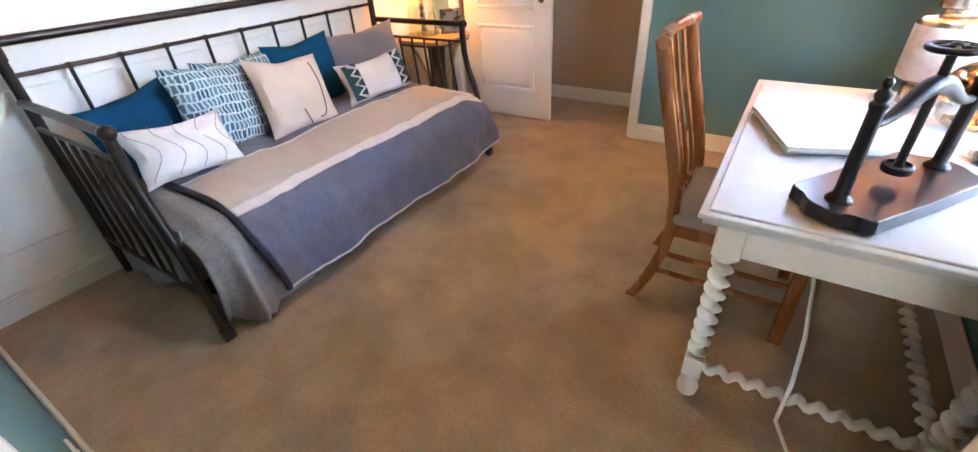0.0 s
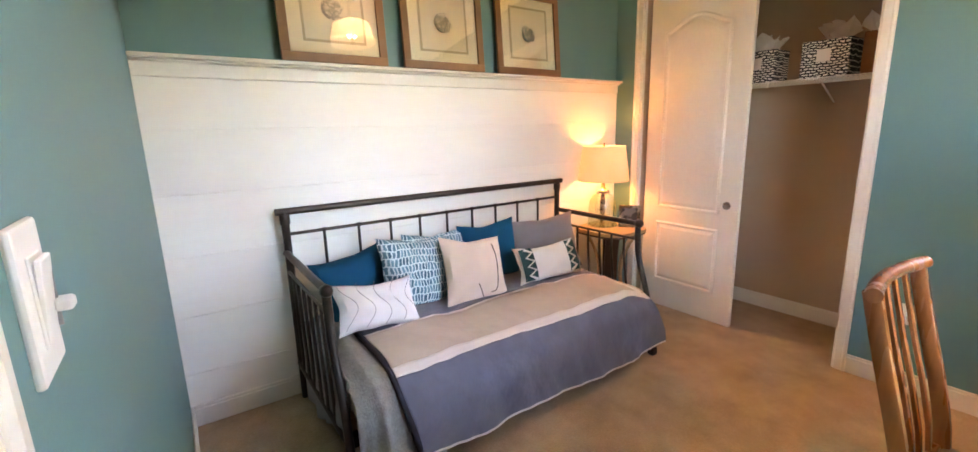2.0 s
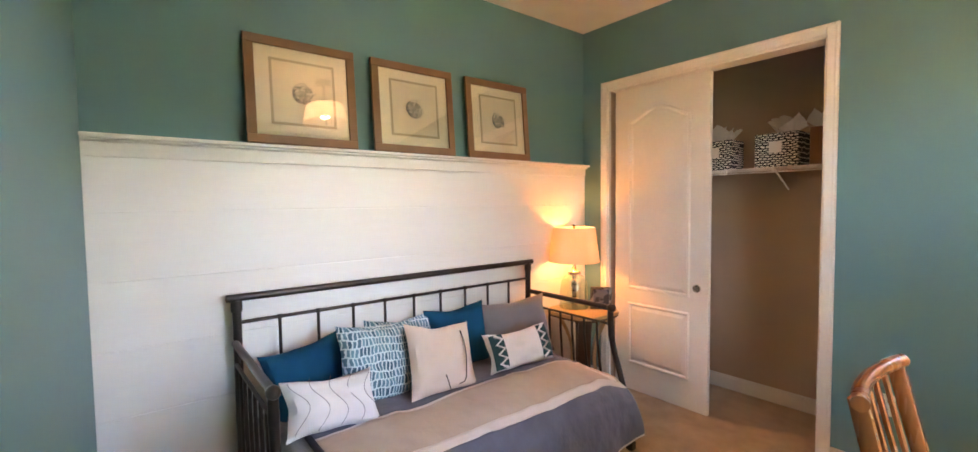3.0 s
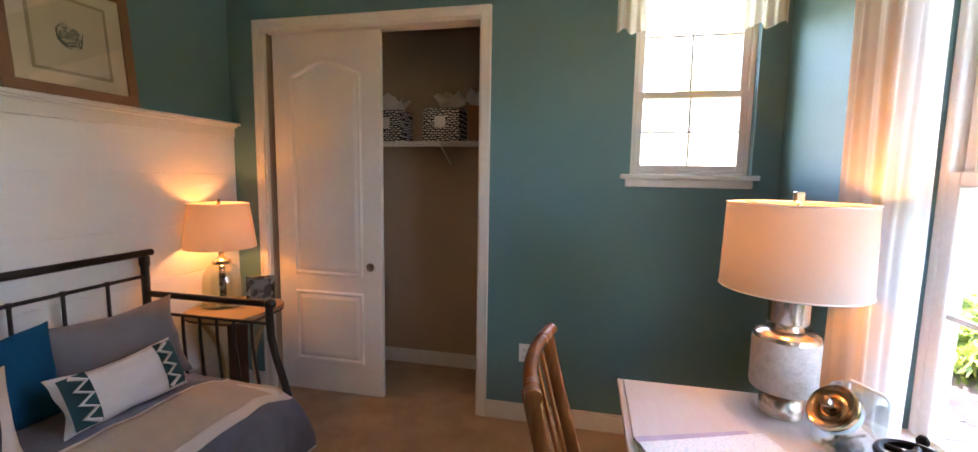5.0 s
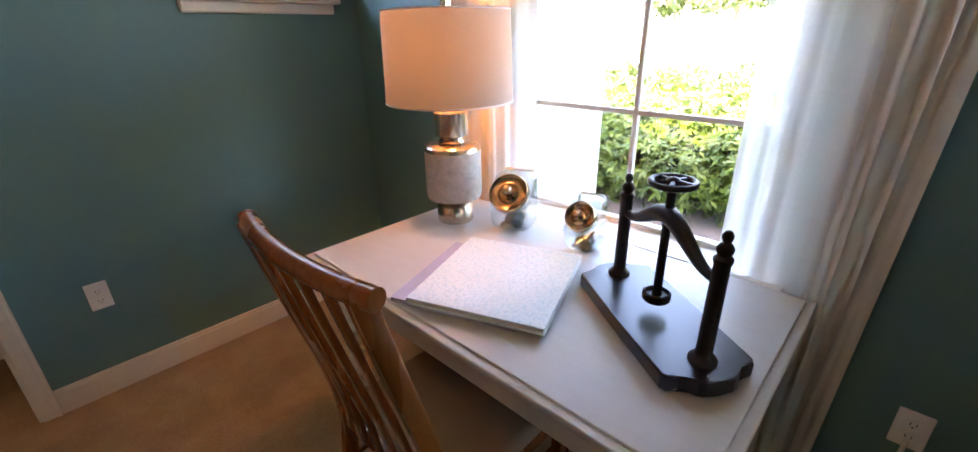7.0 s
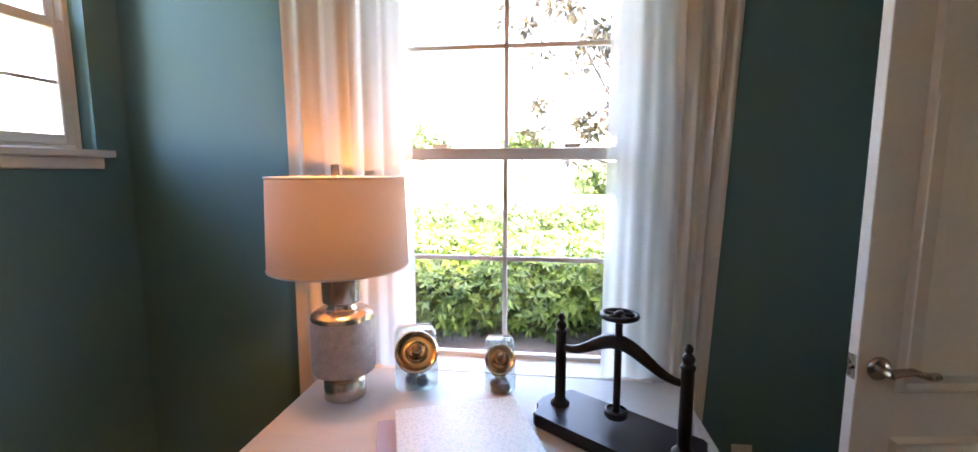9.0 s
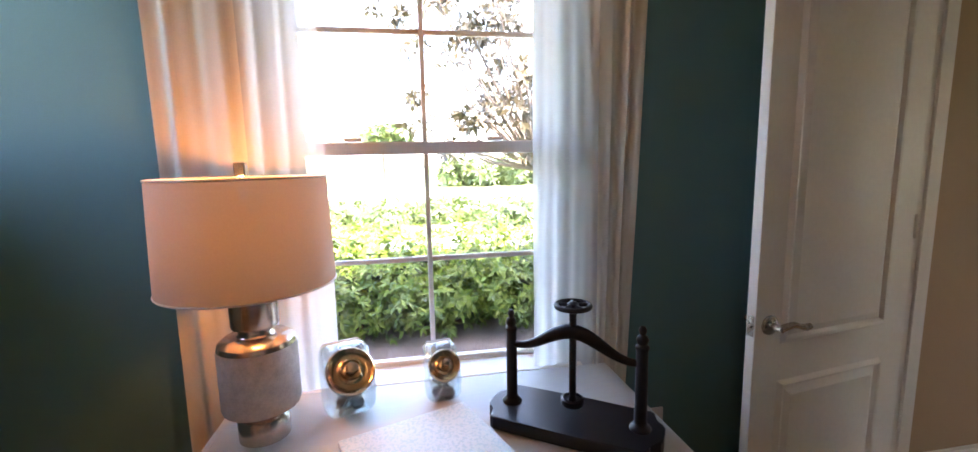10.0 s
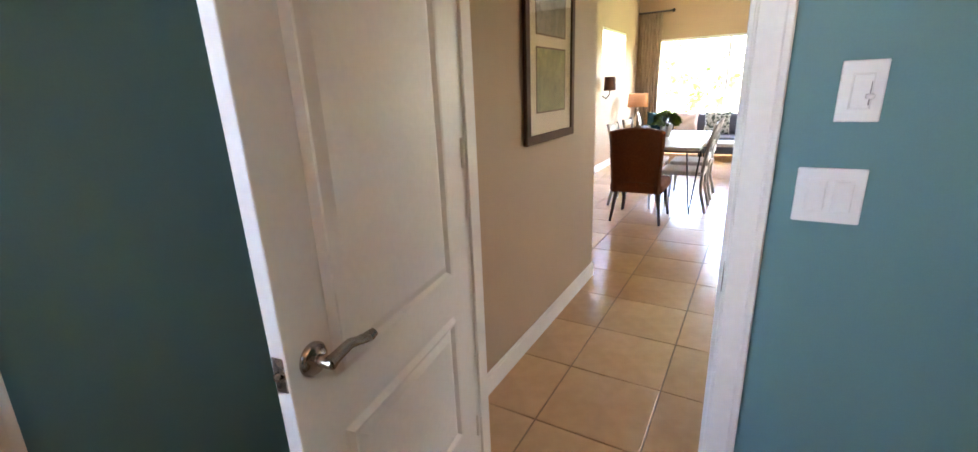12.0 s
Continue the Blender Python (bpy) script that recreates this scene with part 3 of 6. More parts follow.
for y in (BY0, BY1):
    bm = tube(bmesh.new(), [(BX, y, 0.0), (BX, y, 1.105)], 0.021, 12)
    lathe(bm, [(0.024, 0), (0.027, 0.006), (0.027, 0.05), (0.024, 0.056)], 12, pose(BX, y, 1.04))
    part("back_post", bm, M_BRONZE, bed, "", True)
    out = -1 if y == BY0 else 1
    ya = y + out * 0.012
    arm = part("arm", tube(bmesh.new(), [(BX, ya, 0.882), (0.735, ya, 0.882)], 0.018, 12), M_BRONZE, bed, "", True)
    part("knob", lathe(bmesh.new(), [(0.0005, -0.03), (0.016, -0.027), (0.025, -0.016), (0.028, 0), (0.025, 0.016), (0.016, 0.026), (0.0005, 0.03)], 16, pose(0.722, ya, 0.882, 0, 90, 0)), M_BRONZE, arm, "", True)
    part("arm_rail", tube(bmesh.new(), [(BX, ya, 0.775), (0.70, ya, 0.775)], 0.009), M_BRONZE, bed, "", True)
    part("lower_rail", tube(bmesh.new(), [(BX, ya, 0.22), (0.80, ya, 0.22)], 0.013), M_BRONZE, bed, "", True)
    post = [(0.715, ya, 0.875), (0.716, ya, 0.79), (0.722, ya, 0.70), (0.745, ya, 0.60), (0.785, ya, 0.48), (0.822, ya, 0.36), (0.845, ya, 0.22), (0.862, ya, 0.10), (0.872, ya, 0.0)]
    part("front_post", tube(bmesh.new(), post, [0.019, 0.021, 0.020, 0.019, 0.019, 0.019, 0.019, 0.021, 0.022], 12), M_BRONZE, bed, "", True)
    part("foot", boxes((0.848, 0.896, ya - 0.024, ya + 0.024, 0.0, 0.055), bevel=0.006), M_BRONZE, bed)
    for i in range(1, 7):
        x = BX + 0.77 * i / 7
        bend = 0.05 * i / 7
        part("arm_spindle", tube(bmesh.new(), [(x, ya, 0.775), (x, ya, 0.66), (x + bend * 0.5, ya, 0.5), (x + bend, ya, 0.36), (x + bend, ya, 0.22)], 0.0085, 8), M_BRONZE, bed, "", True)
for x0, x1 in ((0.80, 0.84), (BX, BX + 0.03)):
    part("side_rail", boxes((x0, x1, BY0, BY1, 0.20, 0.26), bevel=0.004), M_BRONZE, bed)
for i in range(9):
    y = BY0 + 0.12 + i * 0.225
    part("slat", boxes((BX, 0.82, y, y + 0.07, 0.258, 0.274), bevel=0.003), M_BRONZE, bed)

mattress = tagged(solid("mattress", boxes((-0.02, 0.84, 0.60, 2.53, 0.275, 0.475), bevel=0.05, segs=3), M_OFFW, True), "white mattress lying on the daybed frame", "mattress")

# grey quilt that hangs over the front corner beside the comforter
def quilt_at(u, v):
    y = 0.575 + 0.41 * u
    s = v * 1.295
    x, z = (-0.02 + s, 0.50) if s < 0.80 else (0.78 + 0.13 * math.sin(min(1, (s - 0.80) / 0.16) * math.pi / 2), 0.50 - 0.12 * (1 - math.cos(min(1, (s - 0.80) / 0.16) * math.pi / 2)) - max(0, s - 0.96) * 1.02)
    fall = smooth01(0.8, 1.3, s)
    free = smooth01(0.50, 0.26, u)
    corner = smooth01(0.22, 0.0, u)
    fold = 0.026 * math.sin(u * 24 + 0.6 + 1.2 * s) + 0.012 * math.sin(u * 47 + 2.5 * s)
    x += free * (fall * (0.030 + fold - 0.075 * corner) + 0.02 * noise.noise((x * 7, y * 9, z * 5)))
    x += 0.035 * fall * math.exp(-((u - 0.34) / 0.10) ** 2) * smooth01(1.05, 1.29, s) - 0.03 * smooth01(0.45, 0.6, u) * fall
    z += free * (0.03 * math.sin(min(1, s / 0.9) * math.pi) + 0.016 * noise.noise((s * 6, u * 7, 1.0)) * (1 - fall))
    z -= 0.03 * smooth01(0.45, 0.6, u) + 0.05 * corner * (1 - fall)
    z += fall * (0.030 * corner + 0.010 * math.sin(u * 24 + 1.6))
    return (x, y + 0.010 * fall * math.sin(v * 9), max(0.014, z))


def quilt_end_at(u, v):
    x = 0.0 + 0.80 * u
    z = 0.49 - (0.42 - 0.10 * u + 0.05 * math.sin(5 * u)) * v
    return (x, 0.588 - 0.022 * math.sin(v * 2.2) + 0.012 * math.sin(u * 26 + 2 * v) * v, z + 0.006 * math.sin(u * 13))


quilt = thing("quilt", "rumpled grey quilted coverlet hanging off the daybed corner", "quilt")
for nm, bm in (("front_drop", sheet(56, 80, quilt_at)), ("end_drop", sheet(60, 20, quilt_end_at))):
    o = part(nm, bm, M_QUILT, quilt, "", True)
    o.modifiers.new("thick", "SOLIDIFY").thickness = 0.012


PROFILE = [(-0.01, 0.525), (0.2, 0.532), (0.40, 0.530), (0.475, 0.528), (0.495, 0.528), (0.60, 0.526), (0.72, 0.520), (0.79, 0.512), (0.82, 0.503), (0.87, 0.478), (0.905, 0.44), (0.93, 0.39), (0.945, 0.31), (0.955, 0.21), (0.960, 0.145), (0.962, 0.112), (0.962, 0.095)]


def comforter_at(u, v):
    k = v * (len(PROFILE) - 1)
    i = min(int(k), len(PROFILE) - 2)
    f = k - i
    x = PROFILE[i][0] * (1 - f) + PROFILE[i + 1][0] * f
    z = PROFILE[i][1] * (1 - f) + PROFILE[i + 1][1] * f
    y = 0.74 + 1.81 * u
    hang = smooth01(0.50, 0.1, z)
    end = smooth01(2.30, 2.55, y)
    z = z - end * 0.05 * (1 - hang) - 0.02 * end * end
    z = max(z + hang * 0.05 * smooth01(2.35, 2.55, y), 0.05)
    y += 0.05 * hang * (1 if u > 0.5 else 0) * smooth01(0.8, 1, u) + 0.07 * hang * smooth01(0.2, 0, u)
    slant = y + 0.35 * z
    x += hang * (0.009 * math.sin(y * 7) + 0.005 * math.sin(slant * 17) + 0.016 * noise.noise((slant * 7, z * 2.2, 1.0)) + 0.007 * noise.noise((slant * 17, z * 5, 4.0))) + 0.008 * noise.noise((x * 4, y * 4, z * 4))
    flat = 1 - hang
    z += flat * (0.014 * noise.noise((x * 5, y * 3.5, 2.0)) + 0.009 * noise.noise((x * 13 + y * 3, y * 10 - x * 4, 5.0)) + 0.006 * (0.5 - abs(noise.noise((x * 9 + y * 5, y * 6, 8.0)))))
    return (x, y, z)


NV = 64
bm = sheet(150, NV, comforter_at)
bm.faces.ensure_lookup_table()
for n, f in enumerate(bm.faces):
    k = (n % NV + 0.5) / NV * (len(PROFILE) - 1)
    f.material_index = 1 if 3.0 < k < 4.0 or 8.0 < k < 9.0 or k > 15.2 else 2 if 4.0 <= k <= 8.0 else 0
    if n // NV == 0 or n // NV == 1:
        f.material_index = 3
comforter = thing("comforter", "slate grey comforter with beige band and white piping on the daybed", "comforter")
for k, (nm, mt) in enumerate((("cover", M_GREY), ("white_edging", M_OFFW), ("band", M_BEIGE), ("binding", M_NAVY))):
    piece = bm.copy()
    bmesh.ops.delete(piece, geom=[f for f in piece.faces if f.material_index != k], context="FACES")
    for f in piece.faces:
        f.material_index = 0
    o = part(nm, piece, mt, comforter, ("", "white edging strip", "beige cotton band", "navy bound edge")[k], True)
    o.modifiers.new("thick", "SOLIDIFY").thickness = 0.02
bm.free()


# ---- pillows ----
def pillow_mesh(w, h, t, seed, soft=0.17):
    """A stuffed cushion: x across, z up, y through; corners pulled out a little."""
    random.seed(seed)
    ox = random.random() * 20
    bm = bmesh.new()
    n = 16
    rows = {}
    for side in (1, -1):
        for i in range(n + 1):
            for j in range(n + 1):
                u, v = 2 * i / n - 1, 2 * j / n - 1
                edge = i in (0, n) or j in (0, n)
                if edge and (i, j, 1) in rows:
                    rows[i, j, side] = rows[i, j, 1]
                    continue
                px = u * w / 2 * (1 - soft * (1 - v * v) * abs(u) ** 3 * 0.6)
                pz = v * h / 2 * (1 - soft * (1 - u * u) * abs(v) ** 3 * 0.6)
                f = max(0.0, (1 - abs(u) ** 2.6) * (1 - abs(v) ** 2.6)) ** 0.46
                wr = 0.018 * noise.noise((u * 2.0 + ox, v * 2.0, side)) + 0.008 * noise.noise((u * 4.5 + ox, v * 4.5, side))
                pz += 0.012 * noise.noise((u * 1.6 + ox, 3.0, v)) - 0.012 * (1 - u * u) * smooth01(0.2, 1.0, v)
                px += 0.010 * noise.noise((5.0, v * 1.6 + ox, u))
                rows[i, j, side] = bm.verts.new((px, side * (f * t / 2 + (0 if edge else wr * f + 0.003)), pz))
    for side in (1, -1):
        for i in range(n):
            for j in range(n):
                bm.faces.new([rows[a, b, side] for a, b in ((i, j), (i + 1, j), (i + 1, j + 1), (i, j + 1))])
    return bm


def pillow(label, w, h, t, m, material, seed):
    """Stands upright on its lower edge; its face looks along its -y."""
    e = thing("throw_pillow", label, "pillow", m, "pillows on the daybed")
    part("cover", pillow_mesh(w, h, t, seed), material, e, "", True)
    return e


def on_pillow(w, h, t, x, z):
    """The height of the cushion's front face at (x, z)."""
    u, v = 2 * x / w, 2 * z / h
    return -max(0.0, (1 - abs(u) ** 2.6) * (1 - abs(v) ** 2.6)) ** 0.46 * t / 2 - 0.009


def piped(e, w, h, t, pts, r, material, name="stitching"):
    part(name, tube(bmesh.new(), [(x, on_pillow(w, h, t, x, z), z) for x, z in pts], r, 6), material, e, "", True)


def lean(x, y, z, yaw, back, roll=0):
    """Front towards +x; back: degrees by which the top leans towards the wall."""
    return pose(x, y, z, 0, 0, 90 + yaw) @ pose(0, 0, 0, -back, 0, 0) @ pose(0, 0, 0, 0, roll, 0)


pillow("peacock blue square throw pillow leaning on the spindle back", 0.45, 0.38, 0.15, lean(0.08, 0.865, 0.670, 8, 16, -6), M_BLUE, 1)
pillow("blue and white dash-print square throw pillow, tucked behind", 0.46, 0.44, 0.14, lean(0.05, 1.42, 0.675, 0, 12, 2), M_DASH, 8)
pillow("blue and white dash-print square throw pillow", 0.46, 0.45, 0.15, lean(0.20, 1.20, 0.700, 4, 20, 6), M_DASH, 2)
pillow("peacock blue square throw pillow behind the cream one", 0.46, 0.43, 0.14, lean(0.08, 1.82, 0.695, -4, 12, -2), M_BLUE, 3)
cw = pillow("cream linen throw pillow with two dark stitched curves", 0.44, 0.42, 0.14, lean(0.33, 1.53, 0.685, 2, 26, 8), M_LINEN, 4)
piped(cw, 0.44, 0.42, 0.14, [(0.115 + 0.012 * math.sin(i / 3), 0.14 - 0.022 * i) if i < 13 else (0.11 - 0.018 * (i - 12), -0.145 - 0.004 * (i - 12)) for i in range(16)], 0.003, M_STITCH)
piped(cw, 0.44, 0.42, 0.14, [(-0.03 + 0.004 * i, -0.10 - 0.011 * i) for i in range(8)], 0.003, M_STITCH)
pillow("large warm grey velvet throw pillow by the arm", 0.60, 0.43, 0.17, lean(0.12, 2.275, 0.683, -12, 18, -2), M_PGREY, 5)
sw = pillow("small ivory lumbar pillow with dark teal ends and white zigzags", 0.50, 0.25, 0.12, lean(0.38, 2.085, 0.645, -6, 24, -2), M_OFFW, 6)
for s in (-1, 1):
    bm = sheet(10, 14, lambda u, v: (s * (0.135 + 0.090 * u), on_pillow(0.50, 0.25, 0.12, s * (0.135 + 0.090 * u), -0.105 + 0.21 * v) - 0.001, -0.105 + 0.21 * v))
    part("end_band", bm, M_DTEAL, sw, "dark teal end band", True)
    for off in (0.168,):
        pts = [(s * (off + (0.024 if i % 2 else -0.024)), -0.10 + 0.20 * i / 7) for i in range(8)]
        part("zigzag_braid", tube(bmesh.new(), [(x, on_pillow(0.50, 0.25, 0.12, x, z) - 0.004, z) for x, z in pts], 0.0095, 6), M_OFFW, sw, "white zigzag braid", True)
ww = pillow("white lumbar pillow with thin grey wavy lines", 0.46, 0.26, 0.13, lean(0.43, 0.865, 0.655, 10, 30, 7), M_WAVE, 7)
for off in (-0.17, -0.085, 0.0, 0.085, 0.17):
    piped(ww, 0.46, 0.26, 0.13, [(off + 0.035 * math.sin(i / 16 * 6.0 + off * 7), -0.112 + 0.224 * i / 16) for i in range(17)], 0.0013, M_GREYLINE, "wavy_line")


# ---- desk ----
desk = thing("writing_desk", "antique white desk with barley-twist legs and stretchers", "desk")
DX0, DX1, DY0, DY1, DZ = 2.465, 3.24, 1.135, 2.435, 0.757
bm = boxes((DX0, DX1, DY0, DY1, DZ - 0.022, DZ - 0.006), (DX0 + 0.012, DX1 - 0.012, DY0 + 0.012, DY1 - 0.012, DZ - 0.040, DZ - 0.022), bevel=0.004, segs=2)
box(bm, DX0 + 0.022, DX1 - 0.022, DY0 + 0.022, DY1 - 0.022, DZ - 0.008, DZ, bevel=0.003)
part("desktop", bm, M_DESKTOP, desk, "white painted top with stepped edge")
ax0, ax1, ay0, ay1 = DX0 + 0.05, DX1 - 0.05, DY0 + 0.05, DY1 - 0.05
for it in ((ax0 + 0.01, ax0 + 0.03, ay0 + 0.07, ay1 - 0.07), (ax1 - 0.03, ax1 - 0.01, ay0 + 0.07, ay1 - 0.07), (ax0 + 0.07, ax1 - 0.07, ay0 + 0.01, ay0 + 0.03), (ax0 + 0.07, ax1 - 0.07, ay1 - 0.03, ay1 - 0.01)):
    part("apron", boxes((*it, DZ - 0.15, DZ - 0.040), bevel=0.003), M_DESK, desk)


def twist(z0, z1, r, turns, per=14, n=12):
    """A barley twist: a bar whose swollen ridge winds round it."""
    bm = bmesh.new()
    rings = []
    count = int(turns * per)
    for i in range(count + 1):
        z = z0 + (z1 - z0) * i / count
        rings.append([bm.verts.new(((r + 0.009 * math.sin(a + 2 * math.pi * i / per)) * math.cos(a), (r + 0.009 * math.sin(a + 2 * math.pi * i / per)) * math.sin(a), z)) for a in (2 * math.pi * k / n for k in range(n))])
    for a, b in zip(rings, rings[1:]):
        for k in range(n):
            bm.faces.new((a[k], a[(k + 1) % n], b[(k + 1) % n], b[k]))
    return bm


for x in (ax0 + 0.035, ax1 - 0.035):
    for y in (ay0 + 0.035, ay1 - 0.035):
        leg = part("leg", twist(0.19, 0.58, 0.024, 8), M_DESK, desk, "", True)
        leg.location = (x, y, 0)
        part("leg_block", boxes((-0.036, 0.036, -0.036, 0.036, 0.60, DZ - 0.038), bevel=0.004), M_DESK, leg)
        part("leg_block", boxes((-0.030, 0.030, -0.030, 0.030, 0.105, 0.185), bevel=0.004), M_DESK, leg)
        part("collar", lathe(bmesh.new(), [(0.022, 0.578), (0.033, 0.585), (0.033, 0.598), (0.028, 0.602)], 14), M_DESK, leg, "", True)
        part("leg_foot", lathe(bmesh.new(), [(0.020, 0.0), (0.031, 0.012), (0.034, 0.035), (0.030, 0.06), (0.020, 0.075), (0.024, 0.09), (0.024, 0.107)], 14), M_DESK, leg, "", True)
for y in (ay0 + 0.035, ay1 - 0.035):
    st = part("stretcher", twist(0.03, ax1 - ax0 - 0.10, 0.0165, 10), M_DESK, desk, "", True)
    st.matrix_local = pose(ax0 + 0.035, y, 0.145, 0, 90, 0)
st = part("stretcher", twist(0.0, ay1 - ay0 - 0.07, 0.0165, 20), M_DESK, desk, "", True)
st.matrix_local = pose(ax1 - 0.035, ay0 + 0.035, 0.145, -90, 0, 0)

# ---- chair ----
chair = thing("desk_chair", "honey oak slat-back chair with tan upholstered seat", "chair", pose(2.21, 1.83, 0))
CW = 0.22
def back_x(z):
    """The curve of the back from the floor to the top rail."""
    pts = [(0.0, 0.02), (0.12, 0.075), (0.25, 0.115), (0.42, 0.135), (0.55, 0.120), (0.70, 0.085), (0.85, 0.045), (1.0, 0.008), (1.07, -0.008)]
    for (z0, x0), (z1, x1) in zip(pts, pts[1:]):
        if z <= z1:
            return x0 + (x1 - x0) * (z - z0) / (z1 - z0)
    return pts[-1][1]


def bent_bar(y, z0, z1, wy, wx, n=16, dx=0.0):
    bm = bmesh.new()
    rings = []
    for i in range(n + 1):
        z = z0 + (z1 - z0) * i / n
        x = back_x(z) + dx
        rings.append([bm.verts.new((x + a * wx / 2, y + b * wy / 2, z)) for a, b in ((-0.7, -1), (0.7, -1), (1, -0.7), (1, 0.7), (0.7, 1), (-0.7, 1), (-1, 0.7), (-1, -0.7))])
    for a, b in zip(rings, rings[1:]):
        for k in range(8):
            bm.faces.new((a[k], a[(k + 1) % 8], b[(k + 1) % 8], b[k]))
    bm.faces.new(rings[0]); bm.faces.new(rings[-1])
    return bm


bow = lambda y: -0.030 * (1 - (y / 0.245) ** 2)
for s in (-1, 1):
    part("back_leg", bent_bar(s * (CW - 0.006), 0.0, 1.055, 0.032, 0.042), M_OAK, chair, "", True)
    part("front_leg", boxes((0.555, 0.597, s * CW - 0.021, s * CW + 0.021, 0.0, 0.41), bevel=0.005), M_OAK, chair)
    part("side_rail", boxes((0.13, 0.56, s * (CW - 0.004) - 0.011, s * (CW - 0.004) + 0.011, 0.355, 0.415), bevel=0.003), M_OAK, chair)
    for z in (0.17, 0.26):
        part("stretcher", boxes((0.10, 0.56, s * (CW - 0.004) - 0.008, s * (CW - 0.004) + 0.008, z - 0.010, z + 0.010), bevel=0.004), M_OAK, chair)
bm = bmesh.new()
tube(bm, [(back_x(1.06) + bow(y) + 0.012, y, 1.056) for y in [-0.247 + 0.494 * i / 16 for i in range(17)]], 0.021, 12)
part("top_rail", bm, M_OAK, chair, "", True)
for i in range(5):
    y = -0.145 + 0.29 * i / 4
    part("back_slat", bent_bar(y, 0.44, 1.05, 0.026, 0.014, dx=bow(y)), M_OAK, chair, "", True)
part("lower_back_rail", boxes((0.105, 0.13, -CW, CW, 0.42, 0.47), bevel=0.004), M_OAK, chair)
part("front_rail", boxes((0.565, 0.59, -CW, CW, 0.35, 0.41), bevel=0.003), M_OAK, chair)
part("seat", boxes((0.125, 0.605, -0.235, 0.235, 0.405, 0.465), bevel=0.022, segs=3), M_SEAT, chair, "tan upholstered seat pad", True)


# ---- lamps ----
def shade_mesh(r0, r1, z0, z1):
    bm = lathe(bmesh.new(), [(r0, z0), (r0 + 0.001, z0 + 0.006), (r1 + 0.001, z1 - 0.006), (r1, z1)], 48, caps=False)
    return bm


lamp2 = thing("table_lamp", "silvered ceramic table lamp with white drum shade on the desk", "lamp", pose(3.003, 2.277, DZ))
body = [(0.062, 0.0), (0.068, 0.004), (0.068, 0.062), (0.062, 0.070), (0.056, 0.074), (0.060, 0.082), (0.085, 0.088), (0.100, 0.098)]
part("foot", lathe(bmesh.new(), body, 36), M_SILVER, lamp2, "silvered ring foot", True)
part("body", lathe(bmesh.new(), [(0.099, 0.096), (0.103, 0.108), (0.103, 0.265), (0.100, 0.276)], 36), M_CRACKLE, lamp2, "grey crackle-glazed body", True)
part("shoulder", lathe(bmesh.new(), [(0.101, 0.274), (0.098, 0.288), (0.085, 0.298), (0.050, 0.304), (0.044, 0.312), (0.044, 0.322), (0.060, 0.328), (0.062, 0.334), (0.062, 0.408), (0.056, 0.414), (0.02, 0.416), (0.012, 0.43), (0.012, 0.47)], 36), M_SILVER, lamp2, "silvered shoulder and neck", True)
sh = part("shade", shade_mesh(0.218, 0.210, 0.445, 0.732), M_SHADE, lamp2, "white linen drum shade", True)
for r_, z_ in ((0.2185, 0.446), (0.2105, 0.731)):
    part("shade_ring", tube(bmesh.new(), [(r_ * math.cos(a), r_ * math.sin(a), z_) for a in (k * math.pi / 24 for k in range(49))], 0.003, 6), M_OFFW, sh, "", True)
bm = tube(bmesh.new(), [(0, 0, 0.47), (0, 0, 0.735)], 0.004, 6)
for a in range(3):
    tube(bm, [(0, 0, 0.715), (0.208 * math.cos(a * 2.094), 0.208 * math.sin(a * 2.094), 0.728)], 0.002, 5)
part("harp", bm, M_NICKEL, lamp2, "", True)
part("finial", boxes((-0.014, 0.014, -0.014, 0.014, 0.735, 0.772), bevel=0.003), M_SILVER, lamp2, "square silver finial")
bulb("bulb_desk_lamp", (3.003, 2.277, DZ + 0.645), 0.41, (1.0, 0.39, 0.10))

# ---- side table with glass lamp and photo ----
tbl = thing("side_table", "hourglass side table with pale top and dark bent legs", "side table", pose(0.17, 2.97, 0))
oct_ = [(0.24 * math.copysign(abs(math.cos(a)) ** 0.55, math.cos(a)), 0.24 * math.copysign(abs(math.sin(a)) ** 0.55, math.sin(a))) for a in (k * math.pi / 20 for k in range(40))]
M_TOP = mat("honey_tabletop", (0.50, 0.34, 0.17), 0.4, color2=(0.38, 0.24, 0.11), scale=7, fine=60, bump=0.06)
M_LEGS = mat("dark_walnut_legs", (0.07, 0.035, 0.02), 0.4, scale=10, fine=90, bump=0.1)
part("tabletop", prism(bmesh.new(), oct_, 0.69, 0.715, 0.005, segs=2), M_TOP, tbl, "pale honey wooden top")
part("top_rim", prism(bmesh.new(), [(x * 0.985, y * 0.985) for x, y in oct_], 0.674, 0.691, 0.003), M_LEGS, tbl)
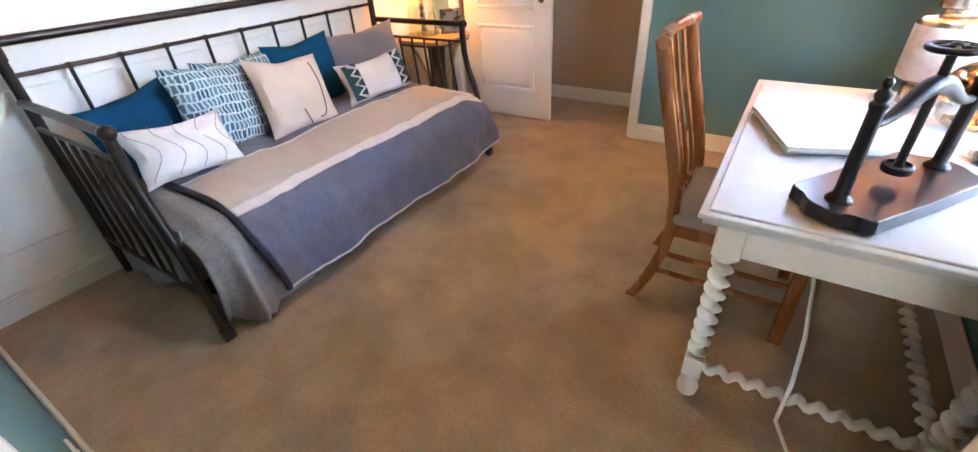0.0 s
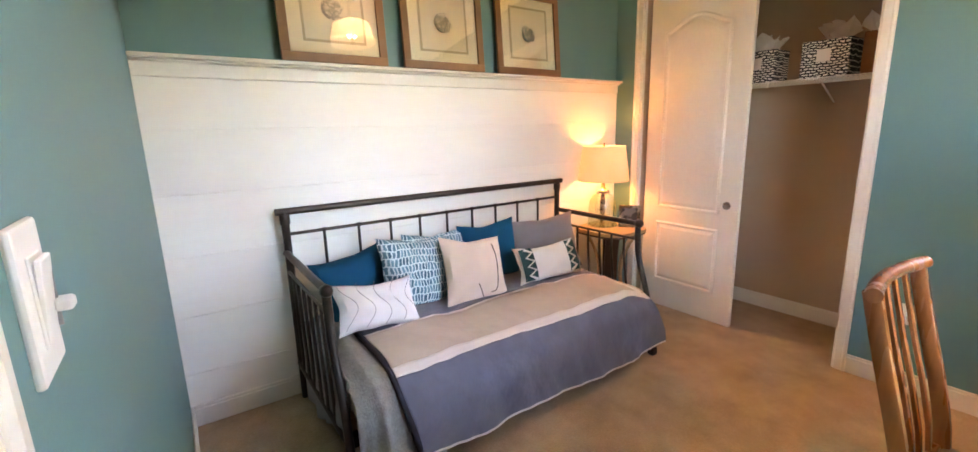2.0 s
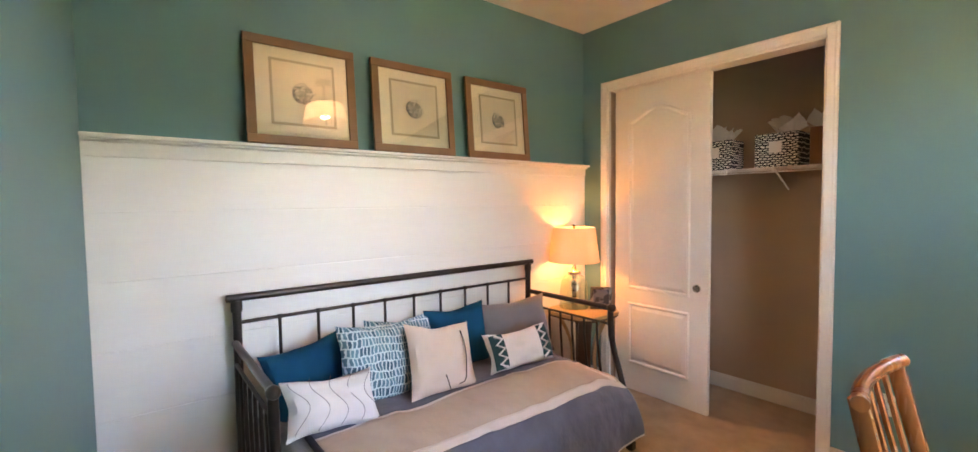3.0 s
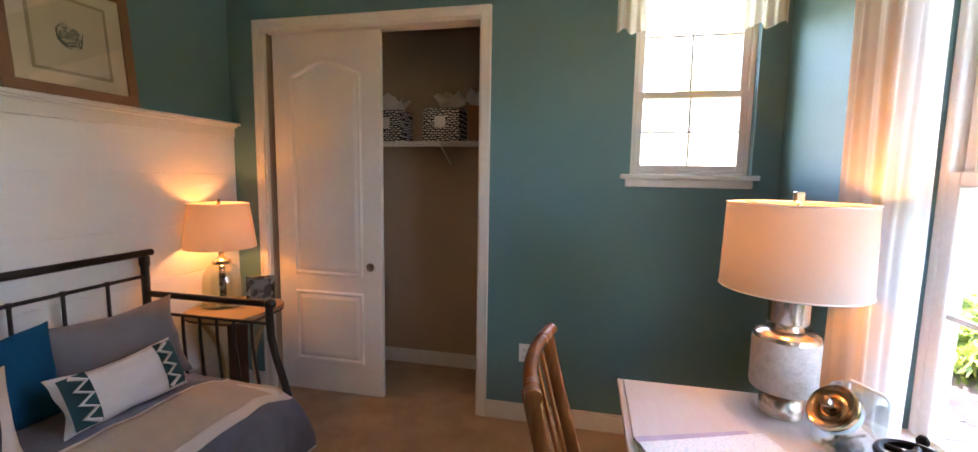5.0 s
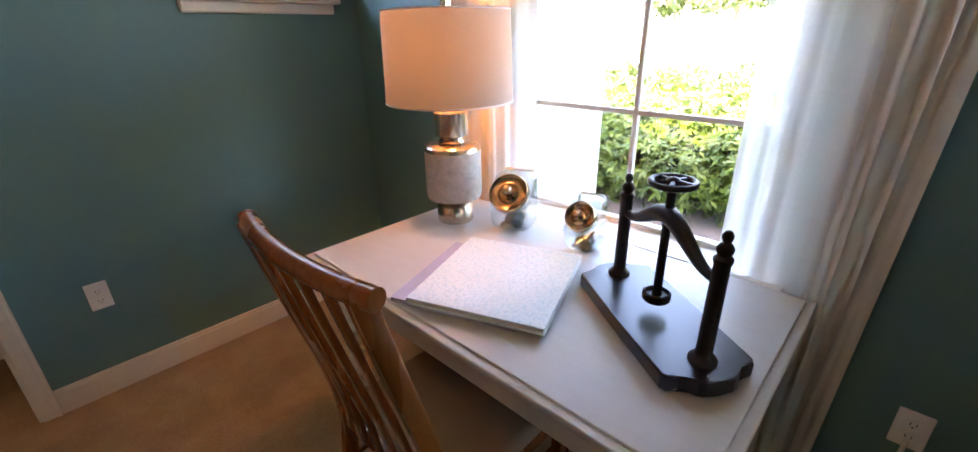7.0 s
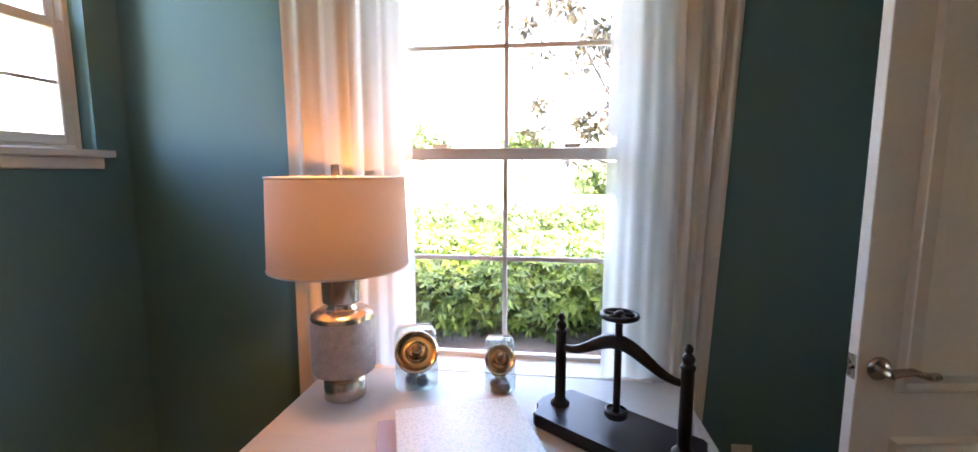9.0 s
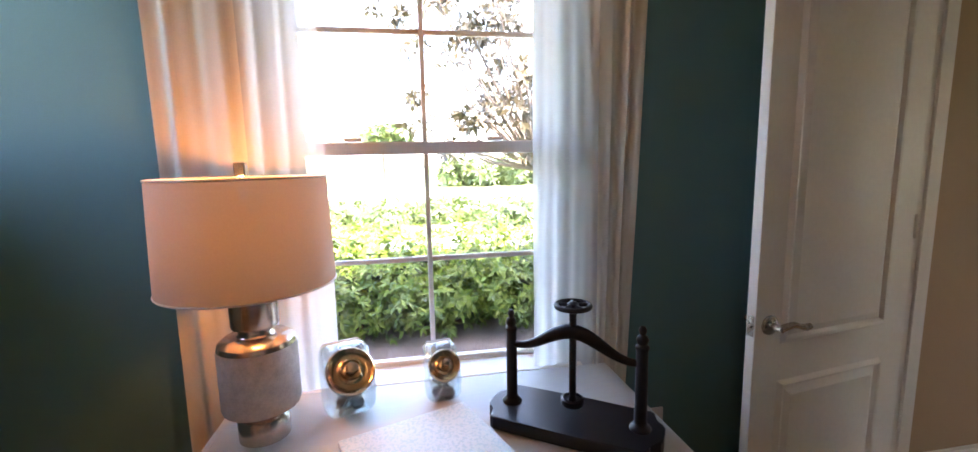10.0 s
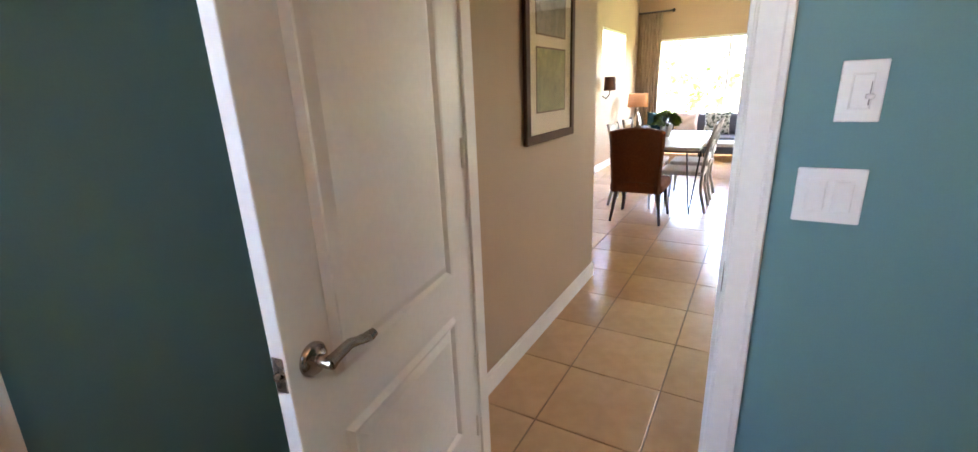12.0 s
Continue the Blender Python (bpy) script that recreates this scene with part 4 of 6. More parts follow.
for k in range(4):
    a = math.radians(45 + 90 * k)
    bm = bmesh.new()
    rings = []
    for i in range(17):
        z = 0.675 * i / 16
        r = 0.085 + 0.115 * abs(2 * i / 16 - 1) ** 2
        c, s = math.cos(a), math.sin(a)
        rings.append([bm.verts.new(((r + p) * c - q * s, (r + p) * s + q * c, z)) for p, q in ((-0.012, -0.05), (0.012, -0.05), (0.012, 0.05), (-0.012, 0.05))])
    for p, q in zip(rings, rings[1:]):
        for j in range(4):
            bm.faces.new((p[j], p[(j + 1) % 4], q[(j + 1) % 4], q[j]))
    bm.faces.new(rings[0]); bm.faces.new(rings[-1])
    part("leg", bm, M_LEGS if k % 2 else M_TOP, tbl, "bent wooden leg", True)
part("base", prism(bmesh.new(), [(x * 0.8, y * 0.8) for x, y in oct_], 0.0, 0.03, 0.004), M_LEGS, tbl)

lamp1 = thing("table_lamp", "clear glass table lamp with cream tapered shade, lit", "lamp", pose(0.06, 2.99, 0.715))
part("glass_body", lathe(bmesh.new(), [(0.108, 0.0), (0.115, 0.006), (0.117, 0.02), (0.112, 0.16), (0.102, 0.215), (0.075, 0.255), (0.045, 0.272), (0.040, 0.29)], 32), M_LGLASS, lamp1, "clear greenish glass body", True)
part("glass_foot", lathe(bmesh.new(), [(0.124, 0.0005), (0.127, 0.006), (0.122, 0.012), (0.116, 0.013)], 32), M_LGLASS, lamp1, "", True)
bm = tube(bmesh.new(), [(0, 0, 0.01), (0, 0, 0.40)], 0.012, 12)
lathe(bm, [(0.052, 0.272), (0.054, 0.277), (0.053, 0.292), (0.03, 0.302), (0.018, 0.315), (0.016, 0.35)], 20)
lathe(bm, [(0.020, 0.012), (0.022, 0.02), (0.019, 0.10), (0.021, 0.20), (0.016, 0.26)], 16)
part("stem", bm, M_NICKEL, lamp1, "brushed nickel stem", True)
sh1 = part("shade", shade_mesh(0.205, 0.170, 0.375, 0.655), M_SHADE1, lamp1, "cream tapered drum shade", True)
part("finial", lathe(bmesh.new(), [(0.004, 0.63), (0.012, 0.655), (0.008, 0.675), (0.0005, 0.682)], 12), M_WARM, lamp1, "", True)
bulb("bulb_side_lamp", (0.06, 2.99, 0.715 + 0.50), 0.20, (1.0, 0.41, 0.10))
ph = thing("photo_frame", "small silver photo frame standing on the side table", "photo frame", pose(0.268, 3.075, 0.715, 0, 0, 36) @ pose(0, 0, 0, -10, 0, 0) @ Matrix.Diagonal((1.3, 1.0, 1.2, 1)))
part("frame", boxes((-0.065, 0.065, -0.006, 0.006, 0.0, 0.018), (-0.065, 0.065, -0.006, 0.006, 0.132, 0.15), (-0.065, -0.047, -0.006, 0.006, 0.018, 0.132), (0.047, 0.065, -0.006, 0.006, 0.018, 0.132), bevel=0.002), M_NICKEL, ph)
M_PHOTO = banded("grey_photo_print", (0.16, 0.16, 0.17), (0.03, 0.03, 0.035), "speck", 14, 0.4, cut=0.48)
part("picture", boxes((-0.048, 0.048, -0.003, 0.002, 0.017, 0.133)), M_PHOTO, ph, "dark grey landscape photograph")
part("strut", boxes((-0.012, 0.012, 0.006, 0.06, 0.0, 0.008), bevel=0.002), M_DARK, ph)

# ---- ceiling light ----
cl = thing("ceiling_light", "semi-flush ceiling light with lit cream drum shade", "lamp", pose(1.66, 1.66, 0))
part("canopy", lathe(bmesh.new(), [(0.07, 3.05), (0.072, 3.04), (0.065, 3.022), (0.02, 3.016), (0.012, 3.01), (0.012, 2.68)], 24), M_NICKEL, cl, "", True)
part("shade", shade_mesh(0.205, 0.172, 2.635, 2.80), M_SHADE2, cl, "cream drum shade", True)
part("finial", lathe(bmesh.new(), [(0.0005, 2.61), (0.012, 2.62), (0.016, 2.635), (0.010, 2.65), (0.012, 2.69)], 14), M_NICKEL, cl, "", True)
bulb("bulb_ceiling", (1.66, 1.66, 2.73), 0.30, (1.0, 0.60, 0.32), 0.05)


# ---- book press on the desk ----
press = thing("book_press", "black cast-iron book press on a shaped wooden base", "book press", pose(2.852, 1.412, DZ, 0, 0, 54.7))
half = [(0.247, 0.030), (0.241, 0.044), (0.228, 0.052), (0.217, 0.060), (0.214, 0.070), (0.218, 0.082), (0.215, 0.096), (0.203, 0.104), (0.0, 0.104)]
outl = [(0.247, 0.0)] + half + [(-x, y) for x, y in half[::-1][1:]] + [(-0.247, 0.0)] + [(-x, -y) for x, y in half] + [(x, -y) for x, y in half[::-1][1:]]
part("base", prism(bmesh.new(), outl, 0.004, 0.042, 0.005, segs=2), M_PBASE, press, "black lacquered base with shaped ends")
for x in (-0.185, 0.185):
    bm = lathe(bmesh.new(), [(0.029, 0.041), (0.029, 0.047), (0.025, 0.052), (0.018, 0.058), (0.0165, 0.066), (0.0155, 0.262), (0.018, 0.268), (0.018, 0.274), (0.012, 0.280), (0.015, 0.288), (0.016, 0.294), (0.012, 0.302), (0.007, 0.306), (0.010, 0.314), (0.0105, 0.320), (0.006, 0.328), (0.0005, 0.330)], 20, pose(x, 0, 0))
    part("post", bm, M_IRON, press, "", True)
arch = [(-0.185 + 0.37 * i / 24, 0, 0.225 + 0.062 * (0.5 - 0.5 * math.cos(2 * math.pi * min(1, max(0, (i / 24 - 0.06) / 0.88))))) for i in range(25)]
part("yoke", tube(bmesh.new(), arch, [0.010 + 0.011 * math.sin(math.pi * i / 24) ** 2 for i in range(25)], 12), M_IRON, press, "", True)
part("screw", lathe(bmesh.new(), [(0.030, 0.072), (0.033, 0.076), (0.033, 0.090), (0.027, 0.094), (0.026, 0.086), (0.012, 0.086), (0.010, 0.094)] + [(0.0095 + 0.0012 * (i % 2), 0.1 + 0.006 * i) for i in range(42)] + [(0.012, 0.355)], 18), M_IRON, press, "", True)
wheel = bmesh.new()
tube(wheel, [(0.046 * math.cos(a), 0.046 * math.sin(a), 0.362) for a in (k * math.pi / 18 for k in range(37))], 0.0075, 8, False)
wheel = part("wheel_rim", wheel, M_IRON, press, "", True)
for k in range(5):
    a = k * 1.2566
    part("spoke", tube(bmesh.new(), [(0.008 * math.cos(a), 0.008 * math.sin(a), 0.364), (0.042 * math.cos(a), 0.042 * math.sin(a), 0.362)], 0.006, 7), M_IRON, wheel, "", True)
part("hub", lathe(bmesh.new(), [(0.015, 0.350), (0.016, 0.356), (0.016, 0.368), (0.010, 0.373), (0.0005, 0.376)], 14), M_IRON, wheel, "", True)

# ---- jars and book on the desk ----
def jar(x, y, yaw, r, w, d, h, label):
    """A clear square-shouldered glass jar with a slanted mouth, closed by a round metal lid that looks forward and up."""
    e = thing("glass_jar", label, "jar", pose(x, y, DZ, 0, 0, yaw), "glass jars on the desk")
    slope = [(-0.018, h * 0.40), (0.0, h * 0.30), (0.004, h * 0.10), (0.016, 0.006), (0.03, 0.001), (d - 0.03, 0.001), (d - 0.012, 0.006), (d, 0.024),
             (d, h - 0.022), (d - 0.008, h - 0.006), (d - 0.022, h), (d * 0.62, h), (d * 0.50, h * 0.985)]
    cy, cz = d * 0.5, h * 0.5
    bm = bmesh.new()
    rings = []
    for i in range(13):
        u = -1 + 2 * i / 12
        f = 1 - 0.16 * abs(u) ** 7
        rings.append([bm.verts.new((u * w / 2, cy + (p - cy) * f, max(0.001, cz + (q - cz) * f))) for p, q in slope])
    k = len(slope)
    for a, b in zip(rings, rings[1:]):
        for i in range(k):
            bm.faces.new((a[i], a[(i + 1) % k], b[(i + 1) % k], b[i]))
    bm.faces.new(rings[0][::-1]); bm.faces.new(rings[-1])
    g = part("glass", bm, M_JAR, e, "clear glass vessel with rounded corners", True)
    g.modifiers.new("thick", "SOLIDIFY").thickness = 0.004
    g.visible_shadow = False
    # pale tube along the back: the glass edge's highlight is put into its colour
    part("rim", tube(bmesh.new(), [(-w * 0.44, d - 0.006, h * 0.80), (-w * 0.43, d - 0.006, h - 0.016), (-w * 0.36, d - 0.008, h - 0.004), (w * 0.36, d - 0.008, h - 0.004), (w * 0.43, d - 0.006, h - 0.016), (w * 0.44, d - 0.006, h * 0.80)], 0.005, 8), M_RIM, g, "opaque pale tube for the lit back edge of the glass", True)
    m = pose(0, d * 0.25 - 0.014, h * 0.70, 0, 0, 0) @ pose(0, 0, 0, 52, 0, 0)
    part("neck", lathe(bmesh.new(), [(r * 0.90, -0.030), (r * 0.92, -0.012), (r * 0.97, -0.006), (r * 0.95, 0.001)], 30, m, caps=False), M_RIM, g, "", True)
    # nickel lid, its golden tone is the lamp's reflection put into the base colour
    lid = part("lid", lathe(bmesh.new(), [(r * 1.0, -0.004), (r * 1.04, 0.002), (r * 1.03, 0.012), (r * 0.96, 0.017), (r * 0.88, 0.013), (r * 0.60, 0.007), (r * 0.52, 0.009), (r * 0.44, 0.013), (r * 0.36, 0.011), (r * 0.28, 0.012)], 36, m), M_WARM, e, "nickel lid tinted with the lamp's warm reflection", True)
    part("lid_knob", lathe(bmesh.new(), [(r * 0.13, 0.010), (r * 0.11, 0.02), (r * 0.25, 0.028), (r * 0.27, 0.038), (r * 0.20, 0.047), (0.0005, 0.050)], 18, m), M_NICKEL, lid, "", True)
    q = d / 0.13
    for a, b in (((-0.035, 0.025, 0.012), (0.035, 0.09, 0.075)), ((0.038, 0.03, 0.012), (-0.035, 0.09, 0.07)), ((-0.036, 0.07, 0.012), (0.03, 0.03, 0.055)), ((-0.035, 0.028, 0.025), (0.038, 0.030, 0.014))):
        a, b = (tuple(c * q for c in p) for p in (a, b))
        part("twig", tube(bmesh.new(), [a, tuple((i + j) / 2 + 0.004 for i, j in zip(a, b)), b], [0.005, 0.0045, 0.004], 7), M_SILVER, e, "", True)
    for p in ((0.020, 0.040, 0.028), (-0.016, 0.070, 0.026), (0.010, 0.092, 0.028)):
        part("pebble", lathe(bmesh.new(), [(0.0005, -0.022), (0.014, -0.017), (0.022, 0), (0.015, 0.015), (0.0005, 0.020)], 12, pose(*(c * q for c in p))), M_IRON, e, "", True)
    return e


jar(3.030, 2.035, -70, 0.070, 0.145, 0.135, 0.205, "clear slant-mouthed glass jar with wide warm-tinted nickel lid")
jar(3.050, 1.757, -82, 0.049, 0.105, 0.105, 0.180, "smaller clear slant-mouthed glass jar with warm-tinted nickel lid")

M_COVER = banded("pale_patterned_cover", (0.68, 0.76, 0.79), (0.53, 0.66, 0.71), "speck", 110, 0.5, cut=0.52)
M_PAGES = mat("book_pages", (0.72, 0.70, 0.68), 0.8, fine=300, stretch=(1, 1, 20), bump=0.3)
M_LAV = mat("lavender_binding", (0.42, 0.43, 0.60), 0.8, fine=300, bump=0.15)


def album(label, m, w, d, h, cover):
    """A flat album: two boards that stand proud of the pages, and a rounded spine along +y."""
    e = thing("book", label, "book", m, "albums stacked on the desk")
    part("page_block", boxes((-w / 2 + 0.005, w / 2 - 0.005, -d / 2 + 0.005, d / 2 - 0.008, 0.0035, h - 0.0035)), M_PAGES, e)
    part("front_cover", boxes((-w / 2, w / 2, -d / 2, d / 2, h - 0.0035, h), bevel=0.0012), cover, e)
    part("back_cover", boxes((-w / 2, w / 2, -d / 2, d / 2, 0.0, 0.0035), bevel=0.0012), cover, e)
    part("spine", boxes((-w / 2, w / 2, d / 2 - 0.006, d / 2 + 0.003, 0.0005, h - 0.0005), bevel=0.003, segs=2), cover, e)
    return e


album("lavender cloth-bound album under the patterned one", pose(2.722, 1.868, DZ + 0.0005, 0, 0, 19.0), 0.375, 0.36, 0.013, M_LAV)
album("pale blue patterned album lying on a lavender one", pose(2.748, 1.812, DZ + 0.014, 0, 0, 20.3), 0.405, 0.372, 0.020, M_COVER)

# ---- framed prints on the ledge ----
M_SHELL = banded("shell_ink_wash", (0.60, 0.54, 0.40), (0.27, 0.27, 0.19), "speck", 55, cut=0.5)
def framed(name, label, w, h, m, frame_mat, frame_w, group=""):
    e = thing(name, label, "picture", m, group)
    d = 0.022
    part("frame", boxes((-w / 2, w / 2, -d, 0.0, 0.0, frame_w), (-w / 2, w / 2, -d, 0.0, h - frame_w, h), (-w / 2, -w / 2 + frame_w, -d, 0.0, frame_w, h - frame_w), (w / 2 - frame_w, w / 2, -d, 0.0, frame_w, h - frame_w), bevel=0.003), frame_mat, e)
    part("mat_board", boxes((-w / 2 + frame_w, w / 2 - frame_w, -0.010, -0.002, frame_w, h - frame_w)), M_MATB, e, "ivory mat board")
    g = part("glass", boxes((-w / 2 + frame_w, w / 2 - frame_w, -0.0155, -0.014, frame_w, h - frame_w)), M_PIC, e, "picture glass")
    g.visible_shadow = False
    return e


for i, y in enumerate((0.932, 1.622, 2.322)):
    e = framed("framed_print", "brown-framed shell print with ivory mat on the ledge", 0.585, 0.57, pose(X0 + 0.048, y, 1.899, 0, 0, 90) @ pose(0, 0, 0, -4.5, 0, 0), M_FRAME, 0.048, "framed prints on the ledge")
    part("print", boxes((-0.16, 0.16, -0.0118, -0.0105, 0.12, 0.45)), M_PAPER, e, "aged paper print")
    part("gilt_line", boxes((-0.173, 0.173, -0.0128, -0.010, 0.107, 0.121), (-0.173, 0.173, -0.0128, -0.010, 0.449, 0.463), (-0.173, -0.159, -0.0128, -0.010, 0.121, 0.449), (0.159, 0.173, -0.0128, -0.010, 0.121, 0.449)), M_GILT, e)
    shell = [(0.056 * (1 + 0.06 * math.sin(5 * a + i)) * math.cos(a), 0.050 * (1 + 0.05 * math.sin(3 * a)) * math.sin(a)) for a in (k * math.pi / 14 for k in range(28))]
    part("shell", prism(bmesh.new(), shell, 0.0, 0.0008, 0.0, pose(-0.006, -0.0114, 0.282, 90, 0, 0)), M_SHELL, e, "grey-green shell in the print")
    bm = bmesh.new()
    random.seed(40 + i)
    for k in range(9):
        rx, rz = 0.062 - 0.006 * k, 0.060 - 0.0055 * k
        a0 = random.uniform(0, 3)
        tube(bm, [((rx + 0.003 * random.random()) * math.cos(a) - 0.004 * k, -0.0122, 0.285 + rz * math.sin(a) - 0.002 * k) for a in (a0 + j * random.uniform(3.5, 5.8) / 14 for j in range(15))], 0.0009 + 0.0007 * random.random(), 5)
    part("drawing", bm, M_INK, e, "grey ink drawing of a shell")

# ---- curtains and valance ----
def curtain(name, label, material, x, y0, y1, z0, z1, folds, depth, seed, gather=0.0):
    def f(u, v):
        y = y0 + (y1 - y0) * u + gather * (1 - u) * (1 - v)
        uu = u + 0.09 * math.sin(7 * u + seed) + 0.03 * math.sin(19 * u + 2 * seed)
        ph = folds * 2 * math.pi * uu + 1.6 * noise.noise((u * 3 + seed, v * 1.2, 0))
        amp = 0.65 + 0.55 * noise.noise((u * 4 + 3 * seed, v * 0.8, 7))
        return (x + depth * amp * (math.sin(ph) + 0.25 * math.sin(2 * ph + 1)) * (0.6 + 0.4 * v) + 0.01 * noise.noise((u * 7, v * 3, seed)), y, z0 + (z1 - z0) * v)
    ob = solid(name, sheet(int(folds * 20), 30, f), material, True)
    return tagged(ob, label, "curtain", "curtains at the tall window")


curtain("curtain", "ivory curtain panel lit warm by the desk lamp", M_DRAPE, 3.272, 2.30, 2.60, 0.02, 2.72, 2.4, 0.016, 1)
curtain("curtain", "sheer white curtain panel beside the window", M_SHEER, 3.258, 2.105, 2.34, 0.02, 2.72, 2.2, 0.008, 2)
curtain("curtain", "sheer white curtain panel beside the press", M_SHEER, 3.268, 1.16, 1.405, 0.02, 2.72, 2.0, 0.013, 3)
curtain("curtain", "ivory curtain panel in heavy folds", M_DRAPE, 3.280, 0.955, 1.20, 0.02, 2.72, 2.4, 0.019, 4, 0.10)
rod = thing("curtain_rod", "dark bronze curtain rod above the tall window", "curtain rod")
part("rod", tube(bmesh.new(), [(3.282, 0.86, 2.74), (3.282, 2.70, 2.74)], 0.013, 10), M_BRONZE, rod, "", True)
for y in (0.88, 2.68):
    part("bracket", boxes((3.282, X1, y - 0.01, y + 0.01, 2.73, 2.75), bevel=0.002), M_BRONZE, rod)
def val_at(u, v):
    ph = 15 * 2 * math.pi * u
    drop = 0.022 * noise.noise((u * 9, 0, 3)) + 0.012 * math.sin(ph * 0.5)
    return (2.44 + 0.84 * u, 3.262 + 0.016 * math.sin(ph) * (1.2 - v) + 0.006 * noise.noise((u * 20, v * 3, 1)), 2.355 + drop * (1 - v) + 0.42 * v)
val = thing("valance", "gathered cream valance over the small window", "valance")
part("skirt", sheet(220, 9, lambda u, v: val_at(u, v * 0.88)), M_VAL, val, "", True)
part("header", sheet(220, 3, lambda u, v: val_at(u, 0.88 + 0.12 * v)), M_VAL, val, "", True)
vr = thing("valance_rod", "slim white valance rod on brackets", "curtain rod")
part("rod", tube(bmesh.new(), [(2.44, 3.262, 2.76), (3.28, 3.262, 2.76)], 0.008, 8), M_WHITE, vr, "", True)
for x in (2.445, 3.275):
    part("bracket", boxes((x - 0.006, x + 0.006, 3.262, Y1, 2.752, 2.768), bevel=0.002), M_WHITE, vr)

# ---- plates on the walls ----
def plate(name, label, w, h, m, category):
    """x across, z up, front along -y."""
    e = thing(name, label, category, m)
    part("plate", boxes((-w / 2, w / 2, -0.006, 0.001, -h / 2, h / 2), bevel=0.003, segs=2), M_PLASTIC, e)
    return e


def switch_plate(label, gangs, m):
    e = plate("light_switch", label, 0.072 + 0.046 * (gangs - 1), 0.116, m, "switch")
    for g in range(gangs):
        x = (g - (gangs - 1) / 2) * 0.046
        part("rocker_frame", boxes((x - 0.0175, x + 0.0175, -0.0078, -0.004, -0.0345, 0.0345), bevel=0.001), M_PLASTIC, e)
        r = part("rocker", boxes((-0.0155, 0.0155, -0.0045, 0.0, -0.0320, 0.0320), bevel=0.001), M_PLASTIC, e)
        r.matrix_local = pose(x, -0.0070, 0, 4, 0, 0)
    return e


switch_plate("white two-gang rocker switch plate by the door", 2, pose(2.139, 0.0, 1.191, 0, 0, 180))
sw1 = switch_plate("white single control plate with slide lever", 1, pose(2.117, 0.0, 1.40, 0, 0, 180))
part("slot", boxes((0.0122, 0.0138, -0.0128, -0.009, -0.026, 0.026)), M_QUILT, sw1, "grey slide slot")
part("lever", boxes((0.006, 0.020, -0.022, -0.010, -0.014, -0.004), bevel=0.002), M_PLASTIC, sw1)
def outlet(label, m):
    e = plate("outlet", label, 0.074, 0.118, m, "outlet")
    for z in (-0.021, 0.021):
        o = part("receptacle", prism(bmesh.new(), [(0.0165 * math.cos(a), max(-0.0135, min(0.0135, 0.0175 * math.sin(a)))) for a in (k * math.pi / 10 for k in range(20))], 0.0, 0.003, 0.0, pose(0, -0.0055, z, 90, 0, 0)), M_PLASTIC, e)
        part("slots", boxes((-0.0075, -0.0055, -0.0095, -0.0083, z - 0.003, z + 0.006), (0.0055, 0.0075, -0.0095, -0.0083, z - 0.003, z + 0.005), (-0.002, 0.002, -0.0095, -0.0083, z - 0.0105, z - 0.0065)), M_DARK, o)
    return e
outlet("white duplex outlet on the teal wall near the closet", pose(1.966, Y1, 0.452))
outlet("white duplex outlet low beside the curtain", pose(X1, 0.868, 0.425, 0, 0, -90))
outlet("white duplex outlet low on the wall facing the closet", pose(1.435, 0.0, 0.41, 0, 0, 180))
cord = thing("lamp_cord", "white lamp cord hanging behind the desk", "cord")
part("cord", tube(bmesh.new(), [(2.86, 2.10, 0.715), (2.82, 1.75, 0.52), (2.80, 1.57, 0.43), (2.80, 1.42, 0.415), (2.80, 1.25, 0.37), (2.80, 1.155, 0.27), (2.80, 1.14, 0.12), (2.88, 1.08, 0.012), (3.18, 0.95, 0.012), (3.30, 0.88, 0.10), (3.318, 0.868, 0.40)], 0.006, 8), M_PLASTIC, cord, "", True)

# ---- closet shelf and gift boxes ----
shelf = thing("closet_shelf", "white wire closet shelf on brackets", "shelf")
SZ = 1.80
for y in (3.68, 3.80, 3.90, 4.0):
    part("rail", tube(bmesh.new(), [(X0, y, SZ), (1.86, y, SZ)], 0.0035, 6), M_WHITE, shelf)
part("front_lip", tube(tube(bmesh.new(), [(X0, 3.68, SZ - 0.03), (1.86, 3.68, SZ - 0.03)], 0.004, 6), [(X0, 3.68, SZ), (1.86, 3.68, SZ)], 0.004, 6), M_WHITE, shelf)
bm = bmesh.new()
for i in range(74):
    x = X0 + 0.02 + i * 0.026
    tube(bm, [(x, 3.68, SZ - 0.03), (x, 3.68, SZ + 0.004), (x, 4.0, SZ + 0.004)], 0.0010, 4)
w = part("cross_wires", bm, M_WHITE, shelf)
w["kind"] = "stuff"
for x in (0.95, 1.27, 1.60):
    part("lip_clip", boxes((x - 0.006, x + 0.006, 3.672, 3.685, SZ - 0.036, SZ + 0.008), bevel=0.002), M_WHITE, shelf)
part("bracket", tube(bmesh.new(), [(1.27, 3.70, SZ - 0.01), (1.27, 3.98, SZ - 0.15)], 0.006, 6), M_WHITE, shelf)
M_BOX = banded("black_white_dash_paper", (0.02, 0.02, 0.025), (0.72, 0.70, 0.66), "dash", 18, 0.6, tilt=(radians(90), 0, 0), cut=0.085)
